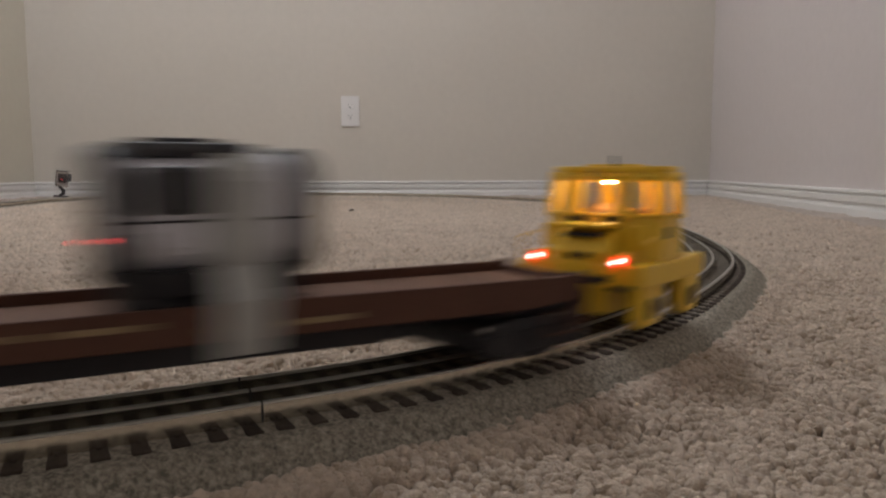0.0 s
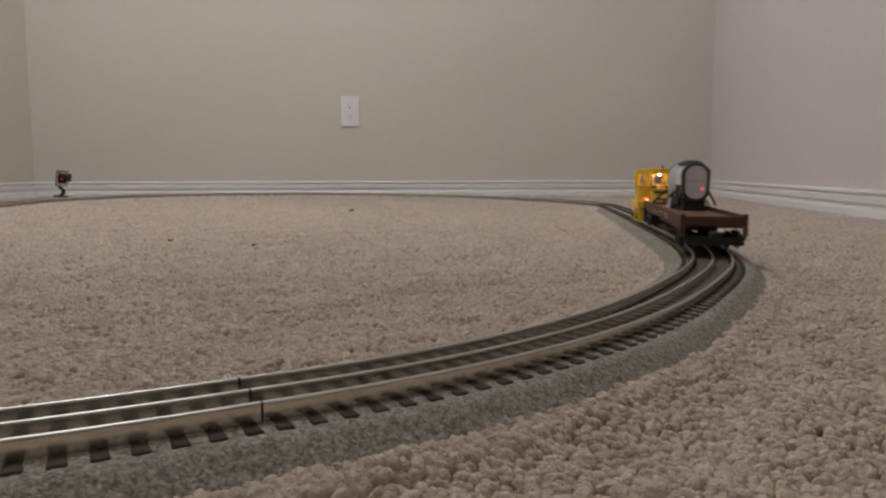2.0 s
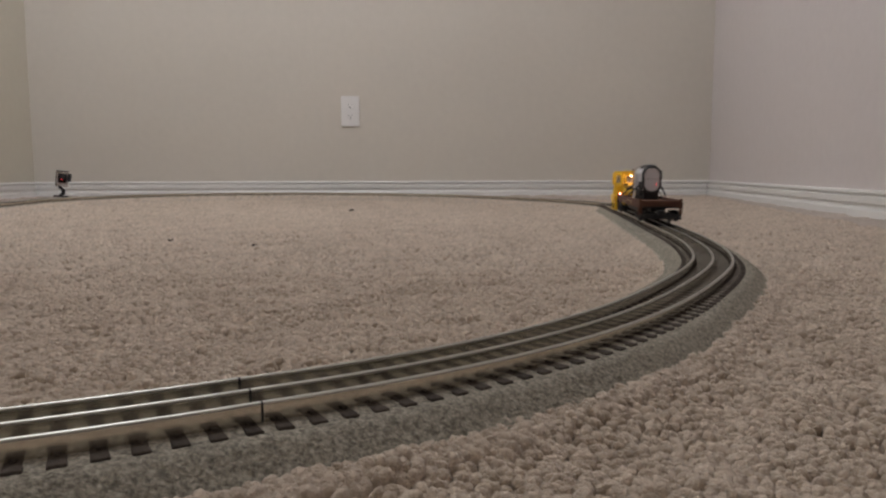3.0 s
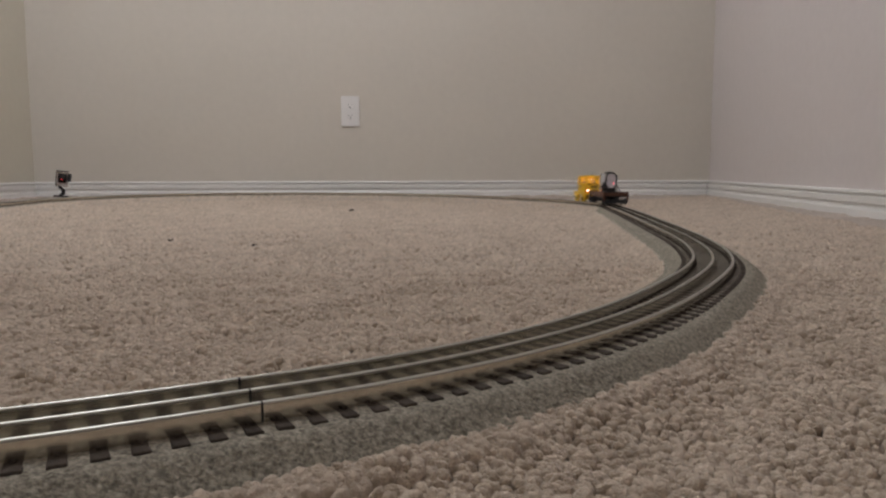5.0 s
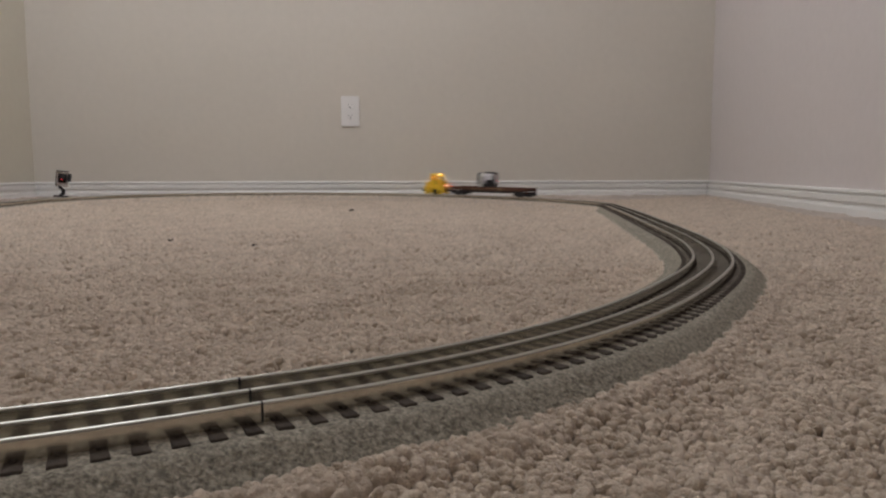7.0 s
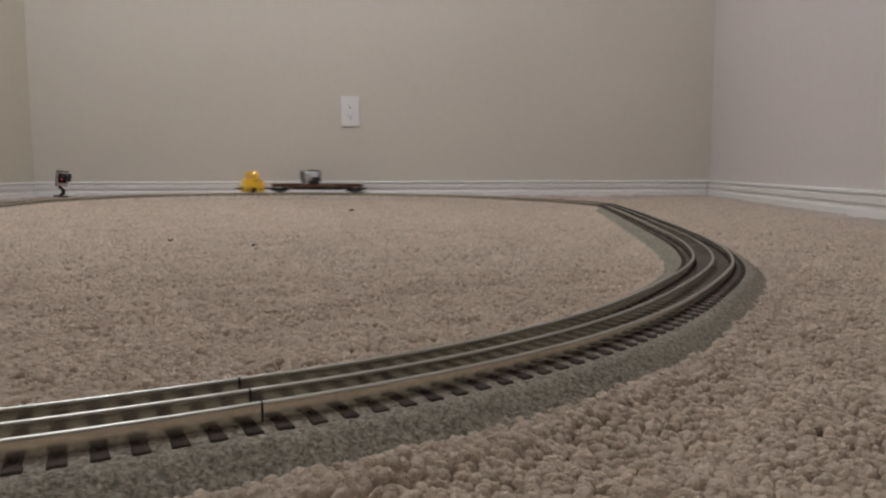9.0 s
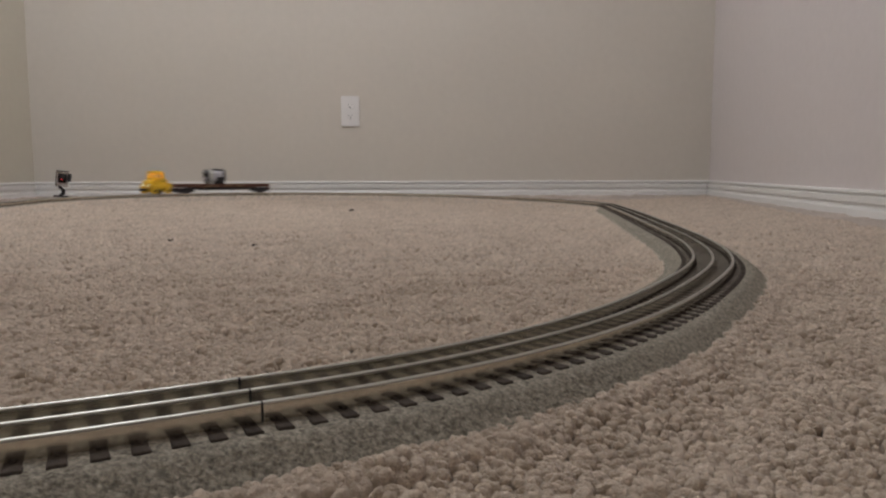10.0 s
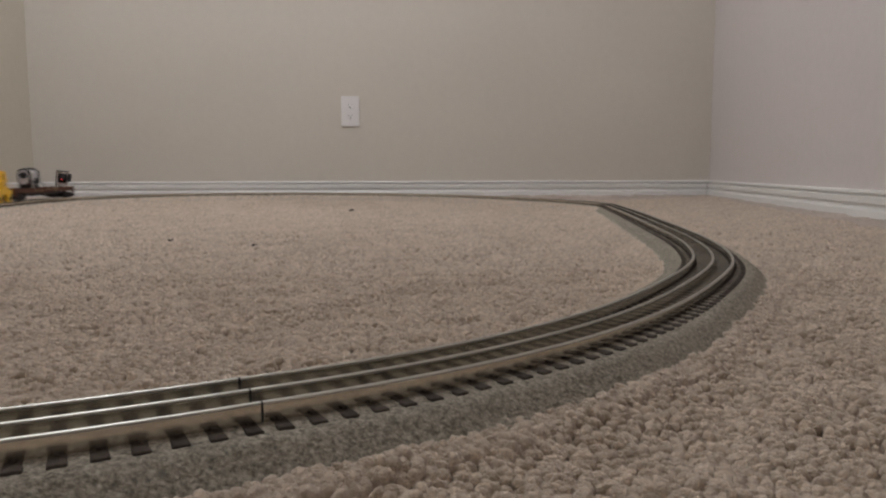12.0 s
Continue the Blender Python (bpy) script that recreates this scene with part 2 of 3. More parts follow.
baseboard("baseboard_north", (0.0, 0.0), 0, ROOM_W)
baseboard("baseboard_east", (0.0, -0.0158), -90, ROOM_D - 0.03)
baseboard("baseboard_west", (0.0, -ROOM_D), 90, ROOM_D - 0.0146)


def outlet():
    """A decorator wall plate with two sockets."""
    o = tagged(new("wall_outlet"), "white wall outlet plate with two sockets, on the beige wall", "outlet")
    o.matrix_world = ROOM @ pose(1.208, -0.0005, 0.320)
    bm = bmesh.new()
    box(bm, -0.035, 0.035, -0.0055, 0, -0.0572, 0.0572, bevel=0.0018)
    part("cover_plate", bm, PLATE, o)
    for z in (0.0195, -0.0195):
        bm = bmesh.new()
        prism(bm, [(0.0165 * math.cos(a) * 1.02, max(-0.0135, min(0.0135, 0.0175 * math.sin(a)))) for a in np.linspace(0, 2 * math.pi, 29)[:-1]], "y", -0.0075, -0.005, 0.0005)
        f = part("socket", bm, PLATE, o, m=pose(0, 0, z))
        part("slot", boxbm(-0.0068, -0.0058, -0.0079, -0.0072, -0.001, 0.007), SLOT, f)
        part("slot", boxbm(0.0058, 0.0068, -0.0079, -0.0072, 0.000, 0.007), SLOT, f)
        bm = bmesh.new()
        lathe(bm, [(-0.0080, 0.0028), (-0.0072, 0.0028)], "y", 12)
        part("ground_hole", bm, SLOT, f, m=pose(0, 0, -0.0062))
    bm = bmesh.new()
    lathe(bm, [(-0.0070, 0.0022), (-0.0064, 0.0032), (-0.0052, 0.0034)], "y", 14)
    part("screw", bm, PLATE, o)


outlet()


def ceiling_lamp():
    o = tagged(new("ceiling_lamp"), "round frosted ceiling lamp, lit, on the white ceiling", "lamp")
    o.matrix_world = pose(LAMP_X, LAMP_Y, ROOM_H)
    bm = bmesh.new()
    lathe(bm, [(0.0, 0.17), (-0.02, 0.175), (-0.03, 0.17)], "z", 32)
    part("base_ring", bm, TRIM, o)
    bm = bmesh.new()
    lathe(bm, [(-0.0305, 0.165), (-0.06, 0.15), (-0.085, 0.11), (-0.10, 0.05), (-0.102, 0.005)], "z", 32)
    part("diffuser", bm, DIFF, o, smooth=True)


ceiling_lamp()

# ---------------------------------------------------------------- carpet
rng = np.random.default_rng(7)


def value_noise(x, y, cell, seed):
    r = np.random.default_rng(seed).random((256, 256))
    u, v = x / cell, y / cell
    i, j = np.floor(u).astype(int), np.floor(v).astype(int)
    a, b = u - i, v - j
    a, b = a * a * (3 - 2 * a), b * b * (3 - 2 * b)
    g = lambda p, q: r[p % 256, q % 256]
    return (g(i, j) * (1 - a) * (1 - b) + g(i + 1, j) * a * (1 - b) + g(i, j + 1) * (1 - a) * b + g(i + 1, j + 1) * a * b) - 0.5


def side_of_track(x, y):
    """Distance from the track's centre line, the side (1: inside the loop) and the run along it."""
    px, py = TX[::4], TY[::4]
    out, sgn, run = np.empty(len(x)), np.empty(len(x)), np.empty(len(x))
    for k in range(0, len(x), 20000):
        d = (x[k:k + 20000, None] - px[None]) ** 2 + (y[k:k + 20000, None] - py[None]) ** 2
        i = d.argmin(1) * 4
        out[k:k + 20000] = np.sqrt(d.min(1))
        sgn[k:k + 20000] = np.sign(-np.sin(TH[i]) * (x[k:k + 20000] - TX[i]) + np.cos(TH[i]) * (y[k:k + 20000] - TY[i]))
        run[k:k + 20000] = TS[i]
    return out, sgn, run


def pile_height(x, y):
    return (0.0046 * value_noise(x, y, 0.017, 1) + 0.0040 * value_noise(x, y, 0.038, 2) + 0.0025 * value_noise(x, y, 0.11, 3)) - 0.0025


def sunk(x, y):
    """Where the pile stands up to the track's shoulder: along the back and the far bend."""
    return (y > 1.9) | ((x < -0.3) & (y > 1.2))


NEAR_Y, MID_Y, FAR_Y = 0.72, 1.60, 2.80


def in_wedge(x, y, y1):
    return (y > 0.10) & (y < y1) & (np.abs(x) < 0.10 + 0.66 * y) & (x > -1.535) & (x < 1.005 - 0.165 * (2.925 - y))


def floor():
    step = 0.0085
    nx, ny = int(2.6 / step) + 1, int(4.0 / step) + 1
    u, v = np.meshgrid(np.linspace(0.0, 2.6, nx), np.linspace(-4.0, 0.0, ny))
    u, v = u.ravel(), v.ravel()
    a = 0.0221
    jx, jy = rng.uniform(-0.003, 0.003, u.size), rng.uniform(-0.003, 0.003, u.size)
    inner = (u > 0.01) & (u < 2.59) & (v > -3.99) & (v < -0.01)
    x = -1.561 + u * math.cos(a) - v * math.sin(a) + jx * inner
    y = 2.868 + u * math.sin(a) + v * math.cos(a) + jy * inner
    z = pile_height(x, y) * 0.75 + rng.uniform(-0.0022, 0.0022, u.size)
    low = in_wedge(x, y, FAR_Y - 0.02)
    z = np.where(low, -0.0075 + 0.3 * z, z)
    d = side_of_track(x, y)[0]
    z = np.where(d < 0.046, np.minimum(z, -0.004), z)
    z = np.where((d > 0.0300) & (d < 0.095) & sunk(x, y), np.interp(d, [0.0300, 0.050, 0.095], [0.0105, 0.0055, -0.0070]), z)
    z = np.where((d > 0.0500) & (d < 0.060) & ~sunk(x, y), -0.0060, z)
    i, j = np.meshgrid(np.arange(nx - 1), np.arange(ny - 1))
    q = (j * nx + i).ravel()
    f = np.stack([q, q + 1, q + 1 + nx, q + nx], 1)
    z = z + sag(x, y) * np.clip((-v - 0.015) / 0.06, 0, 1)
    ob = new("floor", grid_mesh("floor", np.stack([x, y, z], 1), f, FARPILE))
    tagged(ob, "beige frieze carpet with a lumpy pile", "carpet", kind="structure")
    slab = part("subfloor", boxbm(-0.1, ROOM_W + 0.1, -ROOM_D - 0.1, 0.1, -0.06, -0.03), BACKING)
    slab.matrix_world = ROOM
    tagged(slab, "plain floor under the carpet", "floor", kind="structure")


def tufts(name, y0, y1, spacing, rings, sides, size):
    """Twisted ends of carpet yarn: rounded, leaning nubs, crowded together."""
    xs = np.arange(-1.4, 1.4, spacing)
    ys = np.arange(y0, y1, spacing * 0.87)
    gx, gy = np.meshgrid(xs, ys)
    gx = gx + (np.arange(len(ys)) % 2)[:, None] * spacing / 2
    x = (gx + rng.uniform(-0.42, 0.42, gx.shape) * spacing).ravel()
    y = (gy + rng.uniform(-0.42, 0.42, gy.shape) * spacing).ravel()
    keep = in_wedge(x, y, y1) & (y >= y0)
    x, y = x[keep], y[keep]
    d, sgn, run = side_of_track(x, y)
    # the pile that leans against the roadbed stands in close rows
    s = np.arange(TS[0], TS[-1], spacing * 0.42)
    rows = []
    for side in (-1, 1):
        for k in range(4):
            px, py, ph = at(s + rng.uniform(-0.3, 0.3, len(s)) * spacing)
            base = np.where(sunk(px, py), 0.0290, 0.0415 if side > 0 else np.interp(s, [0.30, 0.60, 0.80], [0.0425, 0.0435, 0.0455]))
            off = base + spacing * (0.12 + 0.5 * k) + rng.uniform(-0.12, 0.12, len(s)) * spacing
            off = off + (0.004 * value_noise(px, py, 0.02, 9) if side < 0 else 0.0)
            rows.append(np.stack([px - side * np.sin(ph) * off, py + side * np.cos(ph) * off, off + 0 * px, s]))
    rows = np.concatenate(rows, 1)
    rows = rows[:, in_wedge(rows[0], rows[1], y1) & (rows[1] >= y0)]
    edge = np.where(sgn < 0, np.interp(run, [0.30, 0.60, 0.80], [0.0425, 0.0435, 0.0455]), 0.0420) + 0.004 * value_noise(x, y, 0.02, 9)
    edge = np.where(sunk(x, y), 0.0285, edge)
    keep = d > edge
    x, y, d = np.concatenate([x[keep], rows[0]]), np.concatenate([y[keep], rows[1]]), np.concatenate([d[keep], rows[2]])
    n = len(x)
    top = pile_height(x, y) + rng.normal(0, 0.0006, n) + 0.0015
    near = np.interp(d, [0.028, 0.040, 0.056, 0.085], [0.0135, 0.0075, 0.0015, -0.0045])
    far = np.interp(d, [0.028, 0.050, 0.095], [0.0140, 0.0085, -0.0045])
    top = np.maximum(top, np.where(sunk(x, y), far, near) + rng.normal(0, 0.0007, n))
    rad = size * rng.uniform(0.72, 1.25, n)
    lean, turn = rng.uniform(0, 1.0, n) * 0.9, rng.uniform(0, 2 * math.pi, n)
    spin, squash = rng.uniform(0, 2 * math.pi, n), rng.uniform(0.72, 1.0, n)
    th = np.linspace(0, 2 * math.pi, sides + 1)[:-1]
    prof = [(0.60, -2.6), (1.0, -0.75), (0.97, 0.10), (0.62, 0.72)] if rings == 4 else [(0.7, -2.2), (1.0, 0.05)]
    stretch = rng.uniform(1.0, 1.45, n)
    V = []
    for rr, hh in prof:
        ca, sa = np.cos(th)[None] * stretch[:, None], np.sin(th)[None] * squash[:, None]
        ca, sa = ca * np.cos(spin)[:, None] - sa * np.sin(spin)[:, None], ca * np.sin(spin)[:, None] + sa * np.cos(spin)[:, None]
        wob = 1 + (0.10 if rings == 4 else 0.12) * rng.standard_normal((n, sides)).clip(-1.5, 1.5)
        ox = rr * rad[:, None] * ca * wob
        oy = rr * rad[:, None] * sa * wob
        k = (hh + 2.6) / 3.6
        V.append(np.stack([x[:, None] + ox + (lean * np.cos(turn) * rad * k)[:, None],
                           y[:, None] + oy + (lean * np.sin(turn) * rad * k)[:, None],
                           np.broadcast_to((top - rad)[:, None] + hh * rad[:, None], ox.shape) + 0.08 * rad[:, None] * rng.standard_normal((n, sides))], 2))
    apex = np.stack([x + lean * np.cos(turn) * rad, y + lean * np.sin(turn) * rad, top], 1)[:, None, :]
    v = np.concatenate(V + [apex], 1)
    m = v.shape[1]
    tri = []
    for r in range(len(prof) - 1):
        for k in range(sides):
            a, b = r * sides + k, r * sides + (k + 1) % sides
            tri += [(a, b, b + sides), (a, b + sides, a + sides)]
    r = (len(prof) - 1) * sides
    tri += [(r + k, r + (k + 1) % sides, m - 1) for k in range(sides)]
    v[:, :, 2] += sag(x, y)[:, None]
    f = (np.array(tri)[None] + (np.arange(n) * m)[:, None, None]).reshape(-1, 3)
    ob = new(name, grid_mesh(name, v.reshape(-1, 3), f, CARPET))
    return tagged(ob, "beige twisted carpet tufts, crowded and uneven", "carpet", kind="stuff")


floor()
tufts("carpet_tufts", 0.10, NEAR_Y, 0.0038, 4, 6, 0.0033)
tufts("carpet_tufts", NEAR_Y, MID_Y, 0.0060, 2, 5, 0.0054)
tufts("carpet_tufts", MID_Y, FAR_Y, 0.0080, 2, 4, 0.0074)

# ---------------------------------------------------------------- track
TIE_Z, BED_Z = 0.0150, 0.01475
SECTION = 0.2992
TIES = 28


def rail_profile(side):
    """A tubular rail: upright web under a rounded head."""
    head = [(0.0011 * math.cos(a), 0.0060 + 0.0008 * math.sin(a)) for a in np.linspace(0, math.pi, 11)]
    p = [(-0.0011, -0.0004), (-0.0011, -0.0006), (0.0011, -0.0006), (0.0011, -0.0004), (0.0011, 0.0057)] + head + [(-0.0011, 0.0057)]
    return [(side + a, RAIL_Z - 0.0068 + b) for a, b in p]


def ballast_bed(s0, s1, fine):
    """Sloped roadbed with a grainy cast surface."""
    step = 0.0016 if fine else 0.006
    across = np.concatenate([np.linspace(-0.056, -0.030, 17 if fine else 6), [-0.027, -0.0225, -0.0215], np.linspace(-0.019, 0.019, 8 if fine else 4), [0.0215, 0.0225, 0.027], np.linspace(0.030, 0.056, 17 if fine else 6)])
    hgt = np.interp(np.abs(across), [0, 0.0218, 0.0225, 0.0285, 0.032, 0.056], [BED_Z, BED_Z, 0.0142, 0.0141, 0.0130, -0.0060])
    s = np.linspace(s0, s1, int((s1 - s0) / step) + 1)
    x, y, h = at(s)
    g = rng.uniform(-1, 1, (len(s), len(across))) * (0.0008 if fine else 0.0)
    g[:, np.abs(across) < 0.028] *= 0.2
    vx = x[:, None] - np.sin(h)[:, None] * across[None]
    vy = y[:, None] + np.cos(h)[:, None] * across[None]
    drop = sag(x, y)
    v = np.stack([vx, vy, hgt[None] + g + drop[:, None]], 2)
    k = len(across)
    # a skirt at both sides down to the floor
    skirt = [np.stack([vx[:, c], vy[:, c], drop - 0.010], 1)[:, None] for c in (0, -1)]
    v = np.concatenate([skirt[0], v, skirt[1]], 1)
    k += 2
    i, j = np.meshgrid(np.arange(len(s) - 1), np.arange(k - 1), indexing="ij")
    f = np.stack([i * k + j, (i + 1) * k + j, (i + 1) * k + j + 1, i * k + j + 1], 2).reshape(-1, 4)
    return grid_mesh("roadbed", v.reshape(-1, 3), f[:, ::-1], BALLAST, smooth=True)


def tie_mesh():
    bm = bmesh.new()
    box(bm, -0.0027, 0.0027, -0.0258, 0.0258, -0.0022, 0, bevel=0.0004, seg=1)
    for side in (-GAUGE / 2, GAUGE / 2):
        for k in (-1, 1):
            box(bm, -0.0008, 0.0008, side + k * 0.0019 - 0.0008, side + k * 0.0019 + 0.0008, -0.0002, 0.0009)
    return to_mesh("tie", bm, TIE)


TIE_ME = tie_mesh()


def track_section(s0, s1, fine):
    o = tagged(new("track_section"), "three-rail model railway track on grey ballast roadbed, on the carpet", "model track", group="track sections of the loop")
    part("roadbed", ballast_bed(s0, s1, fine), None, o, "grey grainy ballast roadbed")
    n = TIES
    for i in range(n):
        s = s0 + (i + 0.5) * (s1 - s0) / n
        x, y, h = at(s)
        part("tie", TIE_ME, None, o, m=pose(x, y, TIE_Z + float(sag(x, y)), 0, 0, math.degrees(h)))
    for side in (-GAUGE / 2, 0, GAUGE / 2):
        prof = rail_profile(side)
        me = sweep(s0 + 0.0004, s1 - 0.0004, prof, 0.006, "rail", RAIL, smooth=True)
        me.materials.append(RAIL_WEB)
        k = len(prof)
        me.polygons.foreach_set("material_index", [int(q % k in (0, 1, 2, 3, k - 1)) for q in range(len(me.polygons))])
        part("rail", me, None, o, "worn nickel-silver rail")
        part("rail_joiner", sweep(s1 - 0.0005, s1 + 0.0005, [(side + (a - side) * 0.97, z - 0.00008) for a, z in prof], 0.002, "rail_joiner", JOINT), None, o, "dark gap between rail ends")
    return o


for k in range(-2, 17):
    track_section(k * SECTION, (k + 1) * SECTION, k <= 3)

# ---------------------------------------------------------------- specks on the carpet


def fluff(x, y, z, size, seed):
    r = random.Random(seed)
    bm = bmesh.new()
    for _ in range(5):
        p = Vector((r.uniform(-1, 1), r.uniform(-1, 1), 0.3 + r.uniform(0, 0.3))) * size * 0.6
        q = p + Vector((r.uniform(-1, 1), r.uniform(-1, 1), r.uniform(-0.2, 0.3))) * size * 0.6
        tube(bm, [p, (p + q) / 2 + Vector((0, 0, size * 0.15)), q], size * 0.16, 5)
    ob = part("lint", bm, DEBRIS, m=pose(x, y, z + float(sag(x, y))))
    tagged(ob, "small dark brown bit of lint on the carpet", "lint")


fluff(-0.2375, 1.96, 0.001, 0.010, 3)
fluff(-0.362, 0.987, 0.003, 0.005, 5)
fluff(-0.2328, 0.918, 0.003, 0.005, 8)

# ---------------------------------------------------------------- the little action camera beside the track


def tripod_camera():
    o = tagged(new("action_camera"), "small action camera in clear case on a black mount", "camera")
    o.matrix_world = pose(-1.336, 2.62, 0.005, 0, 6, 16)
    bm = bmesh.new()
    prism(bm, [(-0.022, -0.014), (0.022, -0.014), (0.024, 0), (0.018, 0.016), (-0.018, 0.016), (-0.024, 0)], "z", 0.0, 0.005, 0.001)
    part("mount_base", bm, BLACKP, o, "black adhesive mount base")
    bm = bmesh.new()
    prism(bm, [(-0.010, 0.004), (0.004, 0.004), (0.012, 0.014), (0.011, 0.026), (0.002, 0.034), (-0.008, 0.034), (0.000, 0.024), (0.001, 0.015)], "y", -0.006, 0.006, 0.001)
    part("mount_arm", bm, BLACKP, o)
    bm = bmesh.new()
    lathe(bm, [(-0.014, 0.004), (-0.013, 0.0055), (-0.008, 0.0055), (-0.007, 0.003), (0.010, 0.003)], "y", 12)
    part("thumb_screw", bm, BLACKP, o, m=pose(-0.004, 0, 0.034))
    part("clear_case", boxbm(-0.0195, 0.0185, -0.0165, 0.0165, 0.036, 0.088, bevel=0.003), CASE, o, "clear plastic camera case")
    part("camera_body", boxbm(-0.0150, 0.0145, -0.0110, 0.0115, 0.046, 0.082, bevel=0.002), SILVER, o, "grey camera body with a black face")
    part("front_face", boxbm(-0.0110, 0.0143, -0.0128, -0.0112, 0.0500, 0.0818, bevel=0.0005), BLACKP, o)
    bm = bmesh.new()
    lathe(bm, [(-0.026, 0.0085), (-0.025, 0.0100), (-0.0170, 0.0105)], "y", 24)
    part("lens_port", bm, BLACKP, o, "black lens port", m=pose(0.006, 0, 0.070))
    part("side_latch", boxbm(0.0190, 0.0270, -0.012, 0.014, 0.056, 0.083, bevel=0.002), BLACKP, o, "black side door")
    part("top_latch", boxbm(-0.0190, 0.0190, -0.015, 0.014, 0.0885, 0.0920, bevel=0.001), BLACKP, o, "black top latch")
    bm = bmesh.new()
    bmesh.ops.create_uvsphere(bm, u_segments=10, v_segments=6, radius=0.0012)
    part("record_light", bm, RED_LED, o, "red record light", m=pose(0.004, -0.0268, 0.062))


tripod_camera()

# ---------------------------------------------------------------- train parts; x runs forward, z from the rail's top


def wheelset_mesh(r):
    bm = bmesh.new()
    prof = [(-0.0205, 0.0012), (-0.0200, r * 0.35), (-0.0188, r * 0.8), (-0.0188, r), (-0.0160, r), (-0.0158, r + 0.0011), (-0.0150, r + 0.0010), (-0.0148, 0.0015),
            (0.0148, 0.0015), (0.0150, r + 0.0010), (0.0158, r + 0.0011), (0.0160, r), (0.0188, r), (0.0188, r * 0.8), (0.0200, r * 0.35), (0.0205, 0.0012)]
    lathe(bm, prof, "y", 20)
    for k in range(4):
        a = k * math.pi / 2
        for sgn in (-1, 1):
            box(bm, r * 0.5 * math.cos(a) - 0.001, r * 0.5 * math.cos(a) + 0.001, sgn * 0.0192 - 0.0006, sgn * 0.0192 + 0.0006, r * 0.5 * math.sin(a) - 0.001, r * 0.5 * math.sin(a) + 0.001)
    return to_mesh("wheelset", bm, WHEELM)


WHEEL_R = 0.0085
WHEEL_ME = wheelset_mesh(WHEEL_R)


SIZE = 1.09
UNIT = SIZE


def coupler_mesh():
    """Claw coupler, pointing along +x from its pivot."""
    bm = bmesh.new()
    prism(bm, [(0, -0.0022), (0.016, -0.0022), (0.018, -0.0055), (0.024, -0.0055), (0.0265, -0.002), (0.0265, 0.002), (0.0235, 0.0035), (0.0225, 0.0005), (0.0195, 0.0005), (0.0190, 0.0045), (0.014, 0.0022), (0, 0.0022)],
          "z", -0.0028, 0.0030, 0.0005)
    return to_mesh("coupler", bm, BLACKP)


COUPLER_ME = coupler_mesh()


def octagon(x0, x1, w, c):
    return [(x0 + c, -w), (x1 - c, -w), (x1, -w + c), (x1, w - c), (x1 - c, w), (x0 + c, w), (x0, w - c), (x0, -w + c)]


